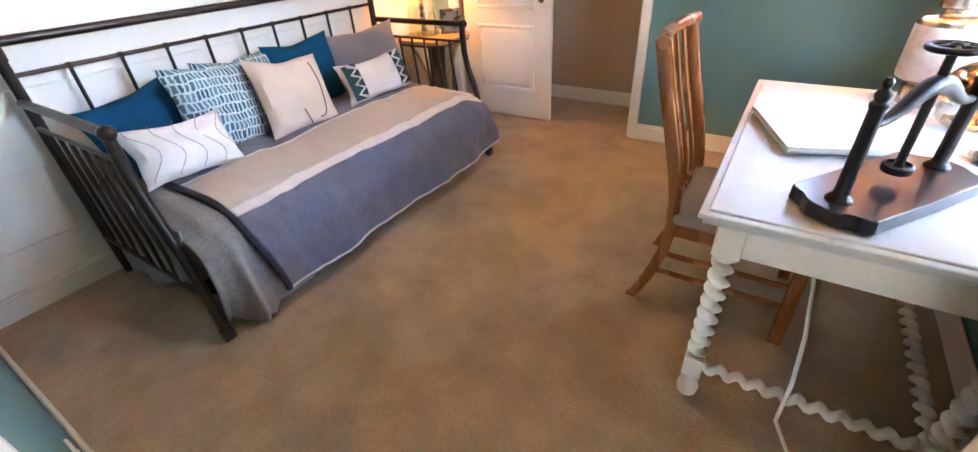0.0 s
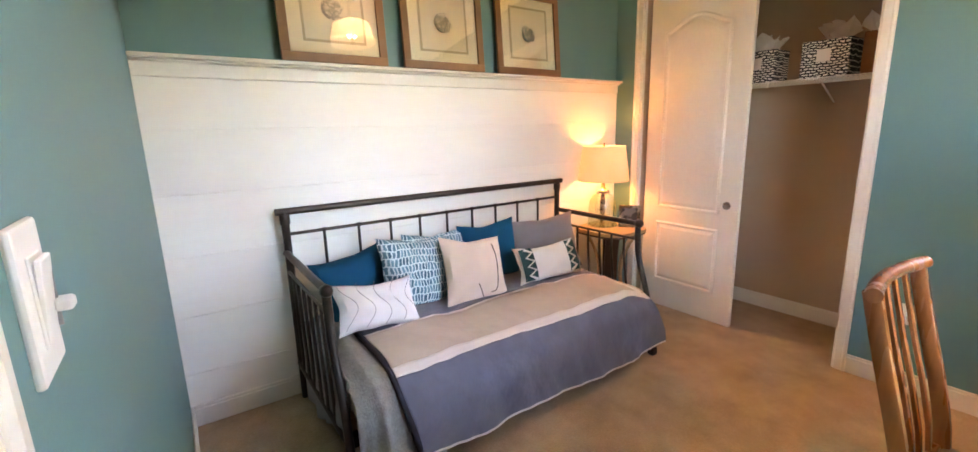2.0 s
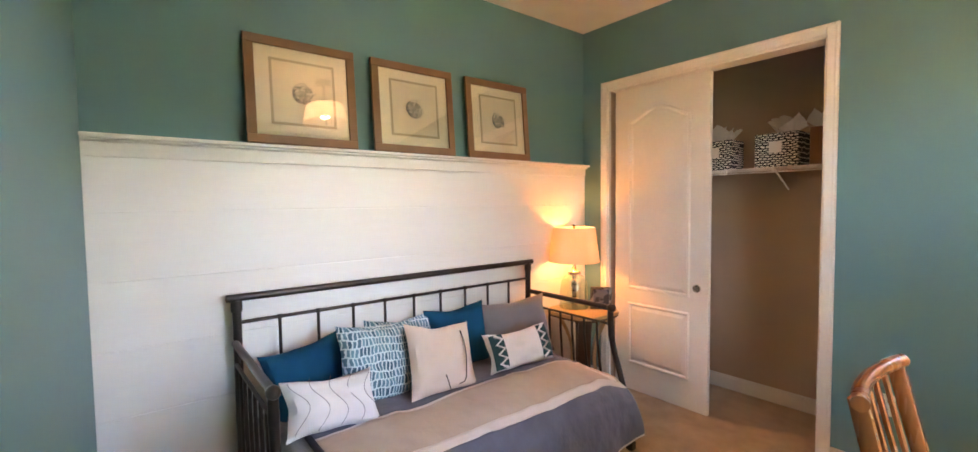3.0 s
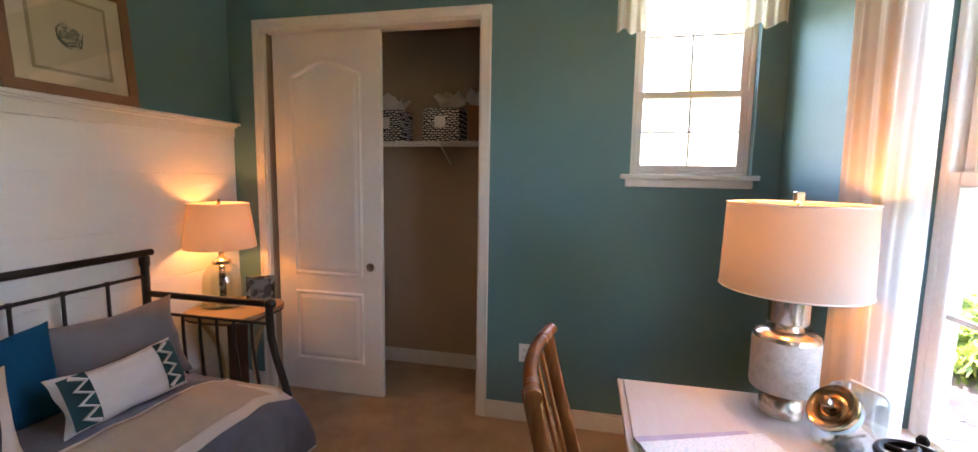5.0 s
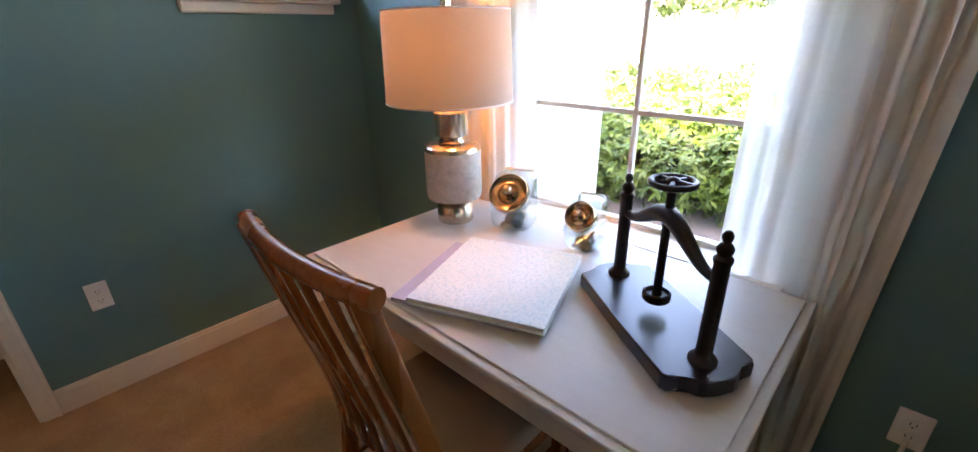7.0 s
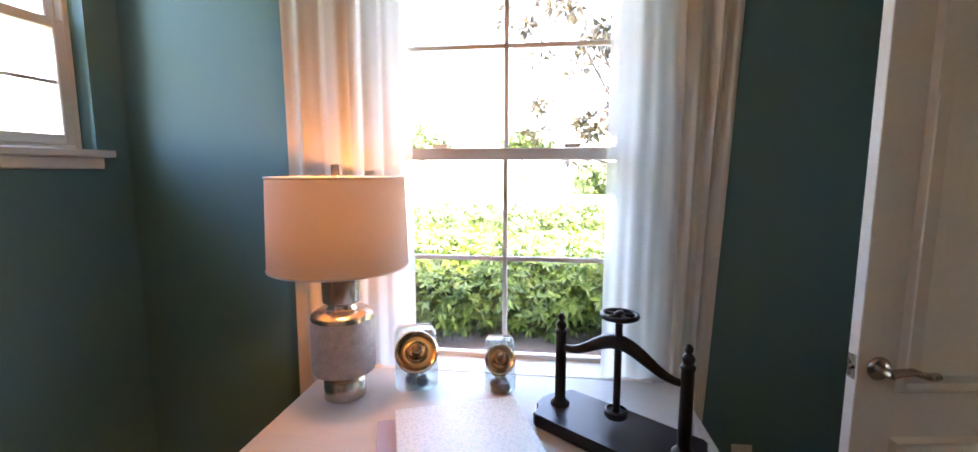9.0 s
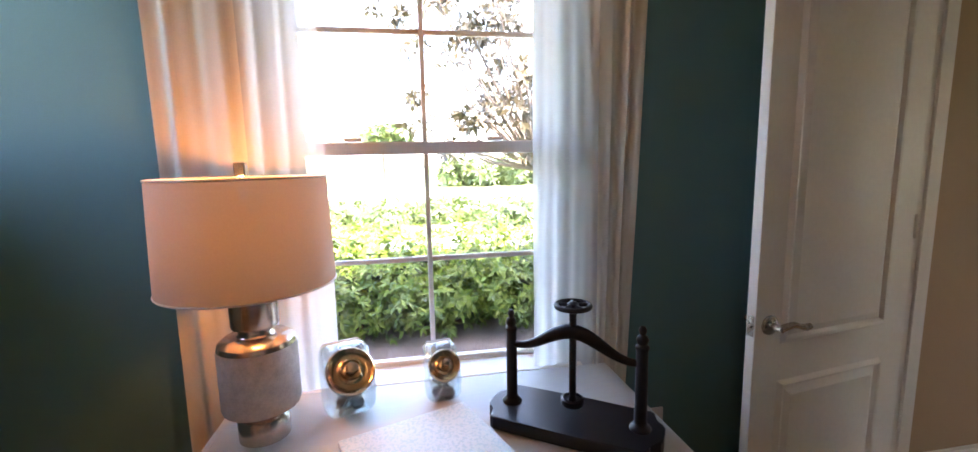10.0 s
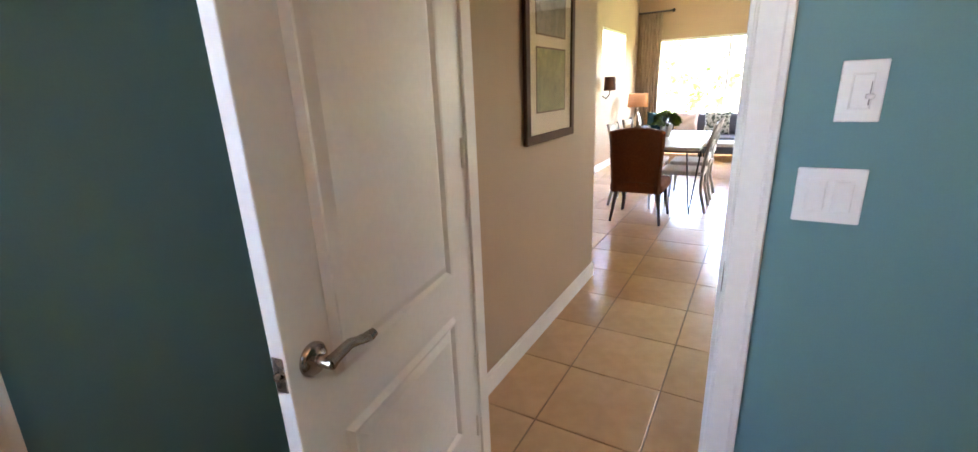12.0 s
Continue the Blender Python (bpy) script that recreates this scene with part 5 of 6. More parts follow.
for n in M_BOX.node_tree.nodes:
    if n.type == "TEX_BRICK":
        n.inputs["Brick Width"].default_value, n.inputs["Row Height"].default_value = 0.62, 0.30
M_TISSUE = cloth_sheer("white_tissue_paper", (0.78, 0.75, 0.70), 0.0, 0.3)


def gift_box(label, x, y, w, d, h, material, seed, tag=True):
    e = thing("gift_box", label, "box", pose(x, y, SZ + 0.006), "gift boxes on the closet shelf")
    part("box", boxes((-w / 2, w / 2, -d / 2, d / 2, 0, h), bevel=0.003), material, e)
    random.seed(seed)
    for k in range(5):
        cx, cy, r, hh = random.uniform(-w * 0.35, w * 0.35), random.uniform(-d * 0.3, d * 0.2), random.uniform(0.05, 0.075), random.uniform(0.08, 0.13)
        ph = random.random() * 6
        bm = sheet(14, 6, lambda u, v: (cx + (r * v + 0.01) * math.cos(u * 5.2 + ph) * (1 + 0.35 * math.sin(u * 17 + ph)), cy + (r * v + 0.01) * math.sin(u * 5.2 + ph), h - 0.01 + hh * v * (0.75 + 0.35 * math.sin(u * 11 + ph))))
        part("tissue", bm, M_TISSUE, e, "crumpled white tissue paper")
    if tag:
        part("tag", boxes((-0.045, 0.035, -d / 2 - 0.003, -d / 2 - 0.0005, h * 0.42, h * 0.42 + 0.08)), M_OFFW, e, "square white tag")


gift_box("black and white dash-print gift box with tissue", 1.275, 3.82, 0.275, 0.22, 0.235, M_BOX, 5)
gift_box("black and white dash-print gift box, partly behind the door", 0.85, 3.82, 0.25, 0.22, 0.225, M_BOX, 6)
M_KRAFT = mat("brown_kraft_board", (0.24, 0.105, 0.035), 0.8, fine=200, bump=0.1)
gift_box("plain brown gift box with tissue", 1.60, 3.84, 0.26, 0.22, 0.25, M_KRAFT, 7, False)

# ---- hall ----
HX = 3.285
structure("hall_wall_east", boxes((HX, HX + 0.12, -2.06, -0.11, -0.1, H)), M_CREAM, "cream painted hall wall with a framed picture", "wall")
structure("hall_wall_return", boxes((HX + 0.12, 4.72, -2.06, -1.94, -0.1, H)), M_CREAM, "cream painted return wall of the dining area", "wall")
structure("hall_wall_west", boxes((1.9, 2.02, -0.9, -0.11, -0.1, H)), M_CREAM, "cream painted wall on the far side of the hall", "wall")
baseboard("baseboard_hall", HX - 0.016, HX + 0.002, -2.06, -0.135)
baseboard("baseboard_hall_end", HX - 0.016, 4.6, -2.078, -2.06)
# an outer skin closes the gap between hall and garden
structure("wall_outer", boxes((3.62, 3.74, -1.94, 0.0, -0.1, H)), M_STUCCO, "white stucco outer wall", "wall")
floor_hall = structure("floor_hall", boxes((-3.3, 4.75, -9.2, -0.06, -0.1, -0.006)), M_GROUT, "grout bed of the tiled hall floor", "floor")
T = 0.457
tile_me = {}
def tile(x0, x1, y0, y1):
    k = (round(x1 - x0, 3), round(y1 - y0, 3))
    if k not in tile_me:
        o = solid("tile", boxes((-k[0] / 2, k[0] / 2, -k[1] / 2, k[1] / 2, -0.010, 0.0), bevel=0.002), M_TILE)
        tile_me[k] = o.data
        bpy.data.objects.remove(o)
    o = new("tile", tile_me[k])
    o.parent = floor_hall
    o.location = ((x0 + x1) / 2, (y0 + y1) / 2, 0.0)
for i in range(-5, 5):
    x0 = 2.545 + i * T
    for j in range(0, 20):
        y1 = -0.388 - (j - 1) * T
        y0 = y1 - T
        tile(x0 + 0.003, x0 + T - 0.003, y0 + 0.003, min(y1, -0.062) - 0.003)

hp = framed("framed_picture", "dark-framed picture under glass on the hall wall", 0.66, 1.02, pose(HX - 0.003, -1.225, 1.15, 0, 0, -90), M_DFRAME, 0.045)
M_FADED = mat("faded_print_grey", (0.30, 0.31, 0.27), 0.8, color2=(0.05, 0.06, 0.04), scale=11, fine=30)
M_GREENP = mat("green_garden_print", (0.34, 0.38, 0.16), 0.8, color2=(0.06, 0.11, 0.03), scale=16, fine=44)
for z, mt, lab in ((0.16, M_GREENP, "green garden print"), (0.54, M_FADED, "faded grey print")):
    part("print", boxes((-0.19, 0.19, -0.0118, -0.0105, z, z + 0.31)), mt, hp, lab)
    part("print_border", boxes((-0.198, 0.198, -0.0126, -0.010, z - 0.008, z), (-0.198, 0.198, -0.0126, -0.010, z + 0.31, z + 0.318), (-0.198, -0.19, -0.0126, -0.010, z, z + 0.31), (0.19, 0.198, -0.0126, -0.010, z, z + 0.31)), M_DFRAME, hp)
for o in hp.children:
    if o.name.startswith("glass"):
        o.data.materials[0] = clear("glossy_picture_glass", gloss=0.11)

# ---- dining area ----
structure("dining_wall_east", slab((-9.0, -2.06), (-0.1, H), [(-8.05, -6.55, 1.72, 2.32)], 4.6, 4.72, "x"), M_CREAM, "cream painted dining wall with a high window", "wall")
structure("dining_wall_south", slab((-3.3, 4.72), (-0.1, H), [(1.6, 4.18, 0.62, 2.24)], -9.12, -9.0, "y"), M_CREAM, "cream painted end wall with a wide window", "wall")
# Unseen wall; its unglazed opening is added to let daylight into dining and hall.
structure("dining_wall_west", slab((-9.0, -0.9), (-0.1, H), [(-8.3, -6.7, 0.0, 2.35)], -3.3, -3.18, "x"), M_CREAM, "cream painted wall, unseen, with an opening added for daylight", "wall")
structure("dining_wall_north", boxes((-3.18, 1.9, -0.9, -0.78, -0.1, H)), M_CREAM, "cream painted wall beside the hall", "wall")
win3 = thing("window_3", "wide white framed window behind the sofa", "window"); win3["kind"] = "structure"
part("window_frame", boxes((1.6, 4.18, -9.07, -9.0, 0.62, 0.67), (1.6, 4.18, -9.07, -9.0, 2.19, 2.24), (1.6, 1.65, -9.07, -9.0, 0.67, 2.19), (4.13, 4.18, -9.07, -9.0, 0.67, 2.19), (2.87, 2.92, -9.07, -9.0, 0.67, 2.19), bevel=0.004), M_WHITE, win3)
win4 = thing("window_4", "high narrow window on the dining wall", "window"); win4["kind"] = "structure"
part("window_frame", boxes((4.6, 4.66, -8.05, -6.55, 1.72, 1.76), (4.6, 4.66, -8.05, -6.55, 2.28, 2.32), (4.6, 4.66, -8.05, -8.01, 1.76, 2.28), (4.6, 4.66, -6.59, -6.55, 1.76, 2.28), bevel=0.004), M_WHITE, win4)
baseboard("baseboard_dining", 4.582, 4.60, -9.0, -2.08)
M_TAUPE = mat("taupe_curtain_cloth", (0.46, 0.33, 0.22), 0.9, fine=300, bump=0.2)
c = solid("curtain", sheet(70, 16, lambda u, v: (4.12 + 0.42 * u, -8.90 + 0.035 * math.sin(u * 44), 0.03 + 2.70 * v)), M_TAUPE, True)
tagged(c, "long taupe curtain beside the wide window", "curtain")
rod2 = thing("curtain_rod", "short dark curtain rod beside the wide window", "curtain rod")
part("rod", tube(bmesh.new(), [(3.94, -8.90, 2.75), (4.58, -8.90, 2.75)], 0.016, 8), M_BRONZE, rod2)
part("finial", lathe(bmesh.new(), [(0.0005, -0.035), (0.026, -0.02), (0.034, 0.0), (0.026, 0.02), (0.014, 0.034)], 14, pose(3.93, -8.90, 2.75, 0, 90, 0)), M_BRONZE, rod2, "", True)
M_SOFA = mat("charcoal_sofa_cloth", (0.10, 0.10, 0.11), 0.95, fine=300, bump=0.3)
sofa = thing("sofa", "charcoal sofa with loose cushions under the wide window", "sofa", pose(3.0, -8.45, 0))
part("seat", boxes((-1.2, 1.2, -0.40, 0.45, 0.14, 0.44), bevel=0.05, segs=3), M_SOFA, sofa, "", True)
part("backrest", boxes((-1.2, 1.2, -0.45, -0.22, 0.14, 0.82), bevel=0.06, segs=3), M_SOFA, sofa, "", True)
for x in (-1.29, 1.13):
    part("armrest", boxes((x, x + 0.16, -0.45, 0.45, 0.14, 0.62), bevel=0.05, segs=3), M_SOFA, sofa, "", True)
for x in (-1.15, 1.1):
    for y in (-0.38, 0.36):
        part("leg", boxes((x, x + 0.05, y, y + 0.05, 0, 0.15), bevel=0.004), M_DFRAME, sofa)
M_LEAFP = banded("leaf_print_cotton", (0.55, 0.52, 0.42), (0.05, 0.06, 0.04), "speck", 22, cut=0.5)
for x, mt, lab in ((-0.62, M_OFFW, "white cushion on the charcoal sofa"), (-0.05, M_LEAFP, "dark leaf-print cushion on the sofa"), (0.50, M_LINEN, "blush cushion on the sofa"), (1.02, M_DTEAL, "slate teal cushion on the sofa")):
    e = thing("sofa_cushion", lab, "pillow", pose(3.0 + x, -8.52, 0.66, 0, 0, 180) @ pose(0, 0, 0, -14, 0, 0), "cushions on the sofa")
    part("cover", pillow_mesh(0.46, 0.44, 0.15, int(x * 10) + 30), mt, e, "", True)

M_ROPE = mat("brown_woven_wicker", (0.22, 0.07, 0.022), 0.6, color2=(0.095, 0.028, 0.009), scale=60, fine=160, bump=1.0, dist=0.006, spec=0.15)
wc = thing("wicker_chair", "brown woven wicker armless dining chair at the table end", "chair", pose(3.31, -3.86, 0))
def wick(u, v):
    a = (u - 0.5) * 2.1
    return (0.285 * math.sin(a) * (0.88 + 0.12 * v), 0.30 - 0.20 * math.cos(a) + 0.13 - (0.0 if v < 0.2 else -0.05 * v), 0.34 + 0.66 * v - 0.03 * (2 * u - 1) ** 2 * v)
o = part("backrest", sheet(24, 26, wick), M_ROPE, wc, "", True)
o.modifiers.new("thick", "SOLIDIFY").thickness = 0.035
part("seat", boxes((-0.27, 0.27, -0.24, 0.30, 0.33, 0.44), bevel=0.04, segs=3), M_ROPE, wc, "", True)
for x in (-0.21, 0.21):
    for y, s in ((0.22, 1), (-0.18, -1)):
        part("leg", tube(bmesh.new(), [(x, y, 0.36), (x * 1.22, y + 0.06 * s, 0.0)], [0.022, 0.014], 10), M_LEGS, wc, "", True)
table = thing("dining_table", "white-topped dining table on dark hairpin legs", "table", pose(3.17, -4.95, 0))
part("tabletop", boxes((-0.40, 0.45, -0.85, 0.95, 0.725, 0.765), bevel=0.006), M_DESKTOP, table)
for x in (-0.33, 0.38):
    for y in (-0.75, 0.85):
        part("leg", tube(tube(bmesh.new(), [(x - 0.07, y, 0.725), (x, y, 0.01)], 0.008, 7), [(x + 0.07, y, 0.725), (x, y, 0.01)], 0.008, 7), M_IRON, table, "", True)
wh = thing("dining_chair", "white painted slat-back dining chair with pale seat", "chair", pose(2.75, -4.45, 0, 0, 0, 180), "white chairs at the dining table")
M_PALE = mat("distressed_white_wood", (0.66, 0.60, 0.54), 0.5, vary=0.12, scale=14, fine=90, bump=0.2)
part("seat", boxes((-0.45, 0.02, -0.22, 0.22, 0.42, 0.47), bevel=0.015, segs=2), M_OFFW, wh)
for y in (-0.20, 0.20):
    part("back_leg", tube(bmesh.new(), [(0.06, y, 0.0), (0.0, y, 0.25), (0.0, y, 0.5), (0.05, y, 0.8), (0.09, y, 0.98)], 0.019, 8), M_PALE, wh, "", True)
    part("front_leg", tube(bmesh.new(), [(-0.43, y, 0.0), (-0.42, y, 0.44)], [0.014, 0.022], 8), M_PALE, wh, "", True)
for z in (0.60, 0.75, 0.93):
    part("back_rail", boxes((0.0 + (z - 0.5) * 0.17, 0.025 + (z - 0.5) * 0.17, -0.19, 0.19, z - 0.035, z + 0.035), bevel=0.006), M_PALE, wh)
copy_thing(wh, pose(2.75, -5.15, 0, 0, 0, 180))
copy_thing(wh, pose(3.72, -4.45, 0))
copy_thing(wh, pose(3.72, -5.15, 0))
def tuft(name, label, category, at, r, count, size, material, seed, flat=1.0):
    e = thing(name, label, category, pose(*at))
    random.seed(seed)
    vs, fs = [], []
    for k in range(count):
        d = Vector((random.gauss(0, 1), random.gauss(0, 1), abs(random.gauss(0, 1)) * flat)).normalized() * r * random.uniform(0.5, 1)
        s = d.orthogonal().normalized() * size * 0.35
        t = d.normalized() * size
        b = len(vs)
        vs += [d, d + t * 0.5 + s, d + t - Vector((0, 0, size * 0.4)), d + t * 0.5 - s]
        fs.append((b, b + 1, b + 2, b + 3))
    me = bpy.data.meshes.new("foliage")
    me.from_pydata([tuple(v) for v in vs], [], fs)
    me.materials.append(material)
    o = new("foliage", me)
    o.parent = e
    return e
pl = tuft("potted_plant", "small leafy green plant in a white pot on the dining table", "plant", (3.28, -5.0, 0.93), 0.12, 260, 0.09, M_LEAF, 3)
part("pot", lathe(bmesh.new(), [(0.05, -0.165), (0.075, -0.05), (0.078, -0.0), (0.07, -0.0)], 20), M_PLASTIC, pl, "white pot", True)
M_COPPER = cloth_sheer("copper_lamp_shade", (0.60, 0.30, 0.14), 0.0, 0.4)
end = thing("end_table", "dark round end table beside the sofa", "table", pose(4.28, -7.85, 0))
part("tabletop", lathe(bmesh.new(), [(0.24, 0.55), (0.25, 0.56), (0.25, 0.58), (0.24, 0.585)], 24), M_DFRAME, end)
part("stem", lathe(bmesh.new(), [(0.16, 0.0), (0.16, 0.02), (0.03, 0.04), (0.025, 0.55)], 16), M_DFRAME, end)
l3 = thing("table_lamp", "table lamp with copper-brown shade beside the sofa", "lamp", pose(4.28, -7.85, 0.585))
part("body", lathe(bmesh.new(), [(0.07, 0.0), (0.08, 0.02), (0.09, 0.12), (0.03, 0.28), (0.012, 0.32), (0.012, 0.42)], 20), M_SILVER, l3, "", True)
part("shade", shade_mesh(0.19, 0.17, 0.42, 0.66), M_COPPER, l3, "copper-brown drum shade", True)
sc = thing("wall_sconce", "wall sconce with dark copper shade", "lamp", pose(4.59, -6.6, 1.25))
part("arm", tube(bmesh.new(), [(0.0, 0, 0), (-0.06, 0, -0.05), (-0.12, 0, 0.02), (-0.12, 0, 0.1)], 0.008, 8), M_IRON, sc, "", True)
part("shade", lathe(bmesh.new(), [(0.10, 0.08), (0.09, 0.30)], 20, pose(-0.12, 0, 0), caps=False), mat("dark_copper_cloth", (0.12, 0.04, 0.02), 0.8), sc, "", True)
bench = thing("coffee_table", "low bench with white top on a black metal frame", "table", pose(2.75, -7.2, 0))
part("top", boxes((-0.45, 0.35, -0.25, 0.25, 0.40, 0.46), bevel=0.01), M_OFFW, bench)
for x in (-0.42, 0.32):
    part("leg_frame", tube(bmesh.new(), [(x, -0.22, 0.40), (x, -0.22, 0.012), (x, 0.22, 0.012), (x, 0.22, 0.40)], 0.012, 8), M_IRON, bench)


# ---- garden ----
GZ = -0.15
ground = structure("ground", sheet(60, 60, lambda u, v: (-260 + 560 * u, -280 + 560 * v, GZ - 0.02)), M_GRASS, "sunlit lawn that reaches the horizon", "ground")
structure("planting_bed", sheet(40, 60, lambda u, v: (3.47 + 4.3 * u, -4.0 + 11.0 * v, GZ + 0.03 * noise.noise((u * 9, v * 22, 0)) + 0.02)), M_MULCH, "brown mulch bed outside the window", "ground")
structure("walk", sheet(4, 60, lambda u, v: (9.8 + 1.5 * u + 0.6 * math.sin(v * 5), -12 + 30 * v, GZ + 0.004)), M_STUCCO, "pale concrete garden path", "path")
structure("street", sheet(4, 40, lambda u, v: (24.0 + 6 * u, -80 + 160 * v, GZ + 0.004)), mat("pale_asphalt", (0.35, 0.34, 0.33), 0.9), "pale sunlit street beyond the lawn", "road")
porch = structure("pavement", boxes((3.47, 4.95, 2.35, 5.6, GZ - 0.05, GZ + 0.045)), M_GROUT, "grey brick paver porch floor", "pavement")
pm = solid("paver", boxes((-0.0975, 0.0975, -0.0475, 0.0475, 0, 0.012), bevel=0.004), M_PAVER)
pm_data = pm.data
bpy.data.objects.remove(pm)
for i in range(7):
    for j in range(32):
        o = new("paver", pm_data)
        o.parent = porch
        o.location = (3.58 + 0.2 * i + (0.1 if j % 2 else 0), 2.40 + 0.1 * j, GZ + 0.041)
pier = thing("porch_pier", "white stucco porch pier with stepped plinth", "column", pose(5.10, 3.36, GZ))
part("shaft", boxes((-0.24, 0.24, -0.36, 0.36, 0.20, 3.0), bevel=0.01), M_STUCCO, pier)
part("plinth", boxes((-0.29, 0.29, -0.41, 0.41, 0.0, 0.22), bevel=0.02), M_STUCCO, pier)
M_SOFFIT = mat("beige_soffit_paint", (0.62, 0.57, 0.47), 0.8)
structure("eave_soffit", boxes((3.47, 4.10, -3.0, 7.5, 2.78, 2.92)), M_SOFFIT, "painted soffit under the eave", "soffit")
structure("porch_beam", boxes((4.102, 5.34, 3.21, 3.51, 2.85, 3.05), bevel=0.01), M_STUCCO, "white stucco beam from the eave to the pier", "beam")


def leaves(name, label, category, material, centers, count, size, seed, kind="stuff", whorl=5, parent=None, aspect=0.36):
    """Whorls of pointed leaves strewn through the ellipsoids (x, y, z, rx, ry, rz), denser towards their skin."""
    rng = np.random.default_rng(seed)
    vs, fs = [], []
    vol = np.array([c[3] * c[4] * c[5] for c in centers]) ** 0.67
    pick = rng.choice(len(centers), count, p=vol / vol.sum())
    for k in pick:
        x, y, z, rx, ry, rz = centers[k]
        d = rng.normal(size=3)
        d /= np.linalg.norm(d)
        q = np.array([x, y, z]) + d * np.array([rx, ry, rz]) * rng.uniform(0.55, 1.05)
        axis = Vector(tuple(d + np.array([0, 0, 0.5]) + rng.normal(size=3) * 0.35)).normalized()
        a = axis.orthogonal().normalized()
        b = axis.cross(a)
        ph = rng.uniform(0, 6.28)
        for j in range(whorl):
            t = ph + 6.283 * j / whorl + rng.normal() * 0.25
            out = (a * math.cos(t) + b * math.sin(t)) + axis * rng.uniform(0.0, 0.7)
            out.normalize()
            s = size * rng.uniform(0.7, 1.2)
            side = out.cross(axis).normalized() * s * aspect * 0.5
            p = Vector(tuple(q))
            i = len(vs)
            drop = Vector((0, 0, -s * 0.12))
            vs += [p, p + out * s * 0.5 + side, p + out * s + drop, p + out * s * 0.5 - side]
            fs.append((i, i + 1, i + 2, i + 3))
    me = bpy.data.meshes.new(name)
    me.from_pydata([tuple(v) for v in vs], [], fs)
    me.materials.append(material)
    ob = new(name, me)
    if parent:
        ob.parent = parent
    else:
        tagged(ob, label, category, "", kind)
    return ob


random.seed(11)
near = []
for k in range(34):
    y = -3.6 + 7.5 * k / 33
    near.append((6.55 + random.uniform(-0.25, 0.25), y, 0.38 + random.uniform(-0.08, 0.06), 0.62, 0.36, 0.50))
    near.append((6.0 + random.uniform(-0.12, 0.12), y + 0.1, 0.20 + random.uniform(-0.06, 0.08), 0.30, 0.28, 0.34))
leaves("hedge", "dense bright green hedge beside the mulch bed", "hedge", M_LEAF, near, 11300, 0.092, 1)
# Plain box behind the leaves; the hedge's inner shade is put into its dark colour.
structure("hedge_core", boxes((6.2, 6.95, -3.6, 3.8, GZ, 0.55), bevel=0.12), mat("dark_hedge_shade", (0.022, 0.035, 0.012), 0.95, fine=40, bump=0.8, dist=0.03), "dark box inside the hedge that stands for its inner shade", "hedge")
leaves("shrub", "green shrub beside the porch pier", "shrub", M_LEAF, [(6.6, 5.2, 0.2, 0.7, 0.7, 0.42), (6.4, 4.5, 0.15, 0.5, 0.5, 0.38), (5.6, 5.4, 0.2, 0.5, 0.5, 0.40), (5.9, 4.9, 0.15, 0.5, 0.5, 0.40)], 2600, 0.11, 2)
mid = [(14.5 + random.uniform(-0.8, 0.8), -14 + 30 * k / 40, 0.15, 0.9, 0.6, 0.42) for k in range(41)]
leaves("far_hedge", "pale sunlit shrub row across the lawn", "hedge", M_LEAF2, mid, 3400, 0.24, 3)
far = [(36 + random.uniform(-1, 1), -26 + 40 * k / 34, 0.9, 1.6, 1.0, 1.3) for k in range(22)]
leaves("far_hedge", "clipped green hedge beyond the street", "hedge", M_LEAF2, far, 2400, 0.5, 4)


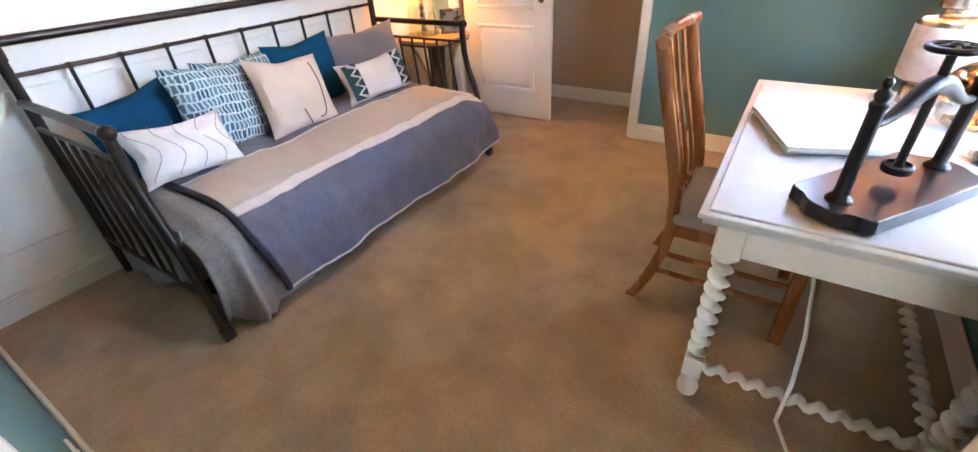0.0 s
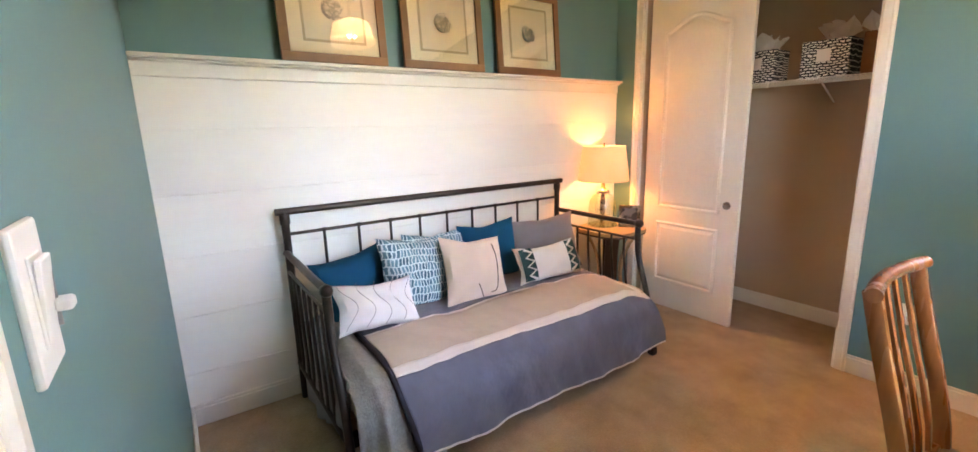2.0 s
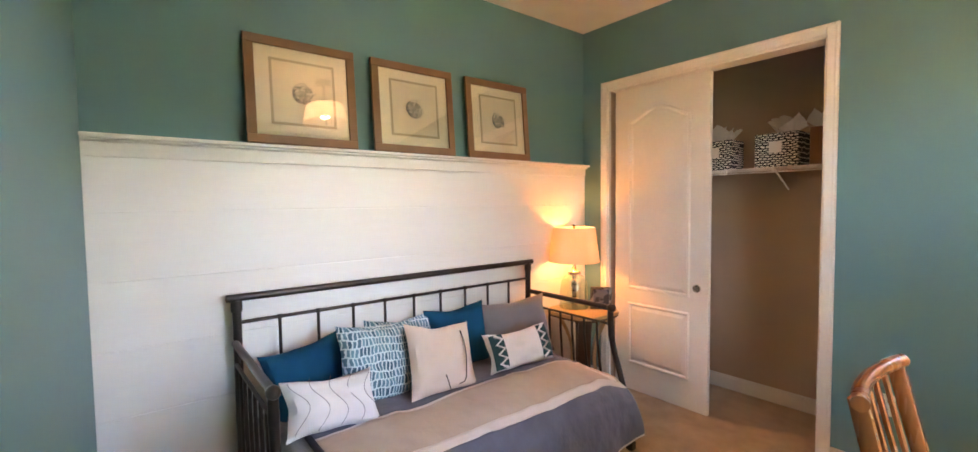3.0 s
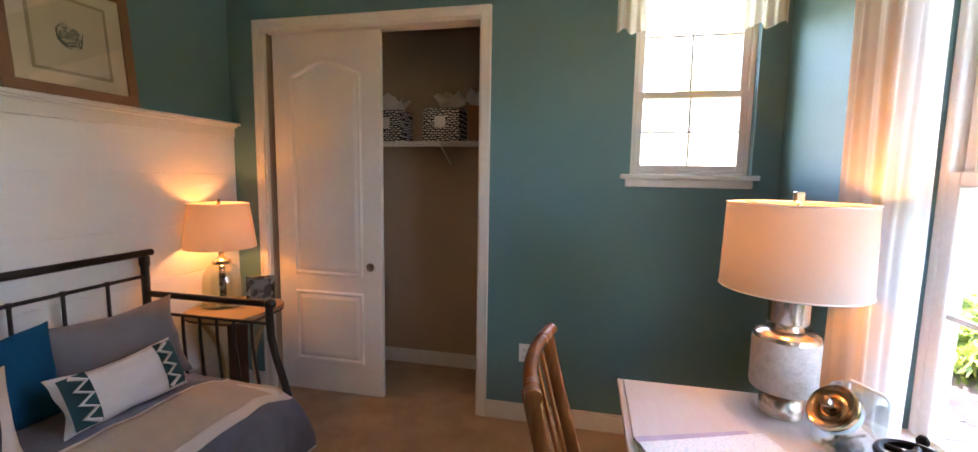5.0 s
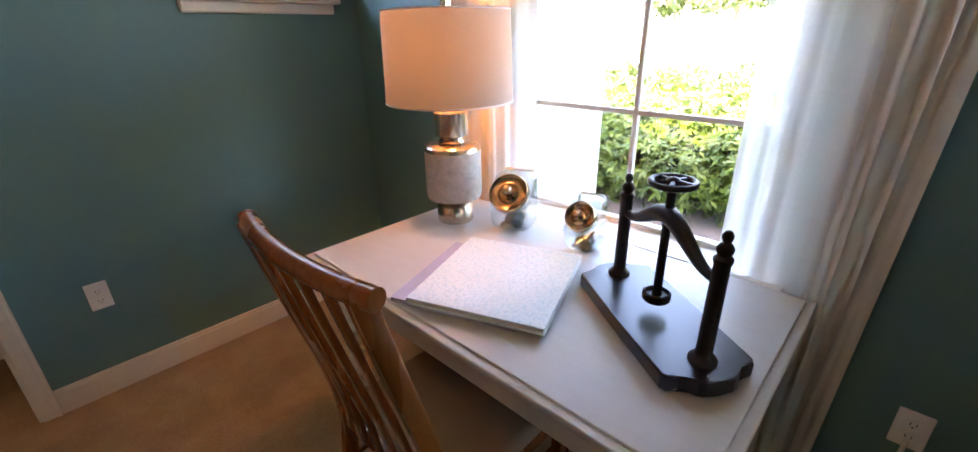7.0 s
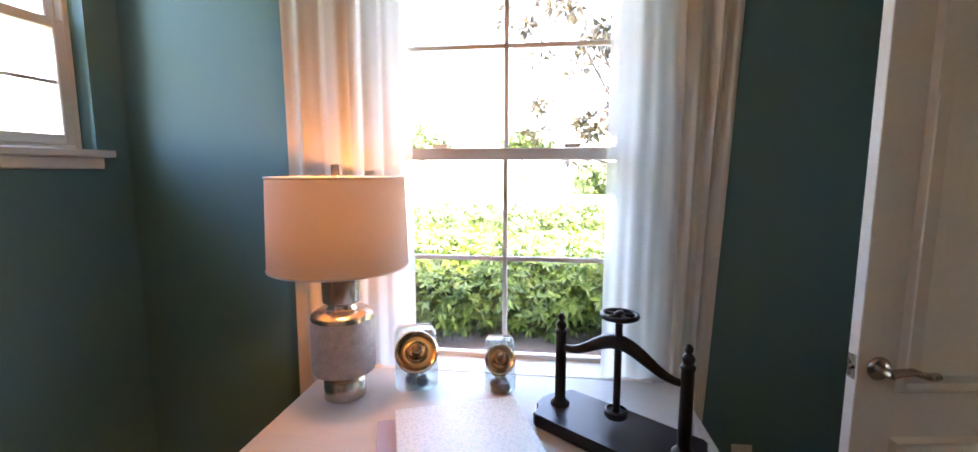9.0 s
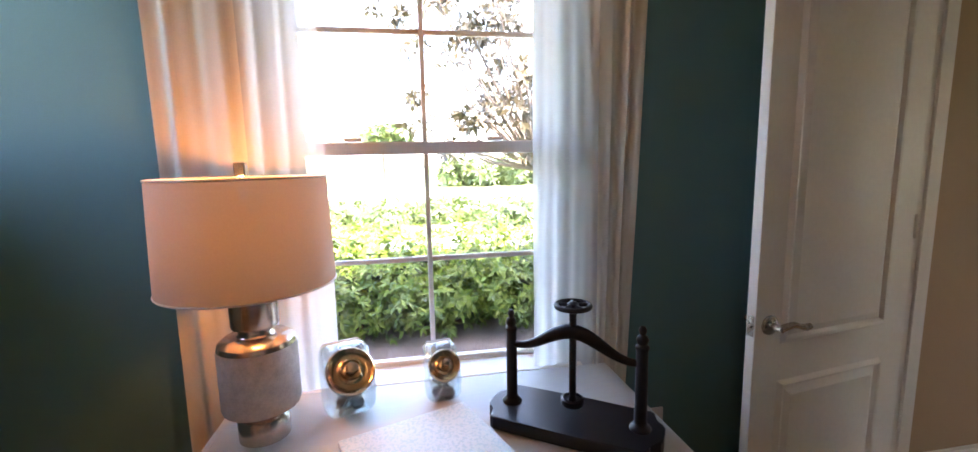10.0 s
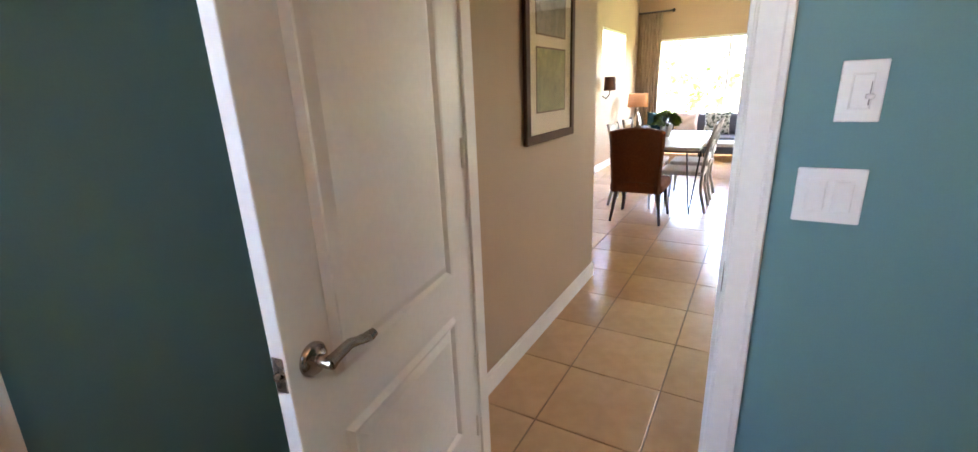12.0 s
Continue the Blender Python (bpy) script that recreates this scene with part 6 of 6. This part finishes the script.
def tree(label, x, y, trunk_h, crown, count, size, material, seed, lean_=(0, 0), r=0.06):
    e = thing("tree", label, "tree", pose(x, y, GZ))
    random.seed(seed)
    bm = tube(bmesh.new(), [(0, 0, 0), (lean_[0] * 0.4, lean_[1] * 0.4, trunk_h * 0.5), (lean_[0], lean_[1], trunk_h)], [r, r * 0.8, r * 0.6], 9)
    part("trunk", bm, M_BARK, e, "", True)
    for c in crown:
        mid_ = ((lean_[0] + c[0]) / 2 + random.uniform(-0.1, 0.1), (lean_[1] + c[1]) / 2, (trunk_h * 0.9 + c[2]) / 2 - 0.05)
        part("limb", tube(bmesh.new(), [(lean_[0], lean_[1], trunk_h * 0.92), mid_, c[:3]], [r * 0.5, r * 0.3, r * 0.12], 6), M_BARK, e, "", True)
    leaves("crown", "", "", material, crown, count, size, seed, parent=e, aspect=0.42)
    return e


crown = []
random.seed(5)
for k in range(44):
    a = random.uniform(0, 6.28)
    rr = random.uniform(0.3, 1.3)
    crown.append((rr * math.cos(a) * 0.8, 0.72 + rr * math.sin(a), 2.45 + random.uniform(-0.62, 1.6), 0.20, 0.24, 0.15))
tree("slender tree with sparse reddish-brown leaves near the window", 6.9, 0.05, 1.7, crown, 640, 0.125, M_RLEAF, 21, (0.0, 0.25), 0.045)
for i, (x, y, h, s) in enumerate(((30, 9.5, 3.2, 1.9), (46, 4, 4, 2.6), (52, -14, 4, 3.2), (44, -24, 5, 3.4), (60, 22, 5, 4), (40, 17, 3.5, 2.4))):
    random.seed(60 + i)
    cr = [(random.uniform(-s, s) * 0.7, random.uniform(-s, s) * 0.8, h + random.uniform(-0.3, 0.9) * s * 0.5, s * 0.42, s * 0.42, s * 0.3) for _ in range(12)]
    tree("green garden tree beyond the street", x, y, h, cr, 420, s * 0.2, M_LEAF2, 70 + i, r=0.16)
cr = [(0.9 * math.cos(k), 1.4 * math.sin(k * 1.7), 1.6 + 0.5 * math.sin(k * 2.3), 0.5, 0.6, 0.5) for k in range(10)]
tree("leafy green tree outside the wide window", 4.0, -14.2, 1.0, cr, 80, 0.3, M_LEAF2, 90)
tree("leafy green tree outside the wide window", 1.6, -15.5, 1.2, cr, 80, 0.3, M_LEAF2, 91)
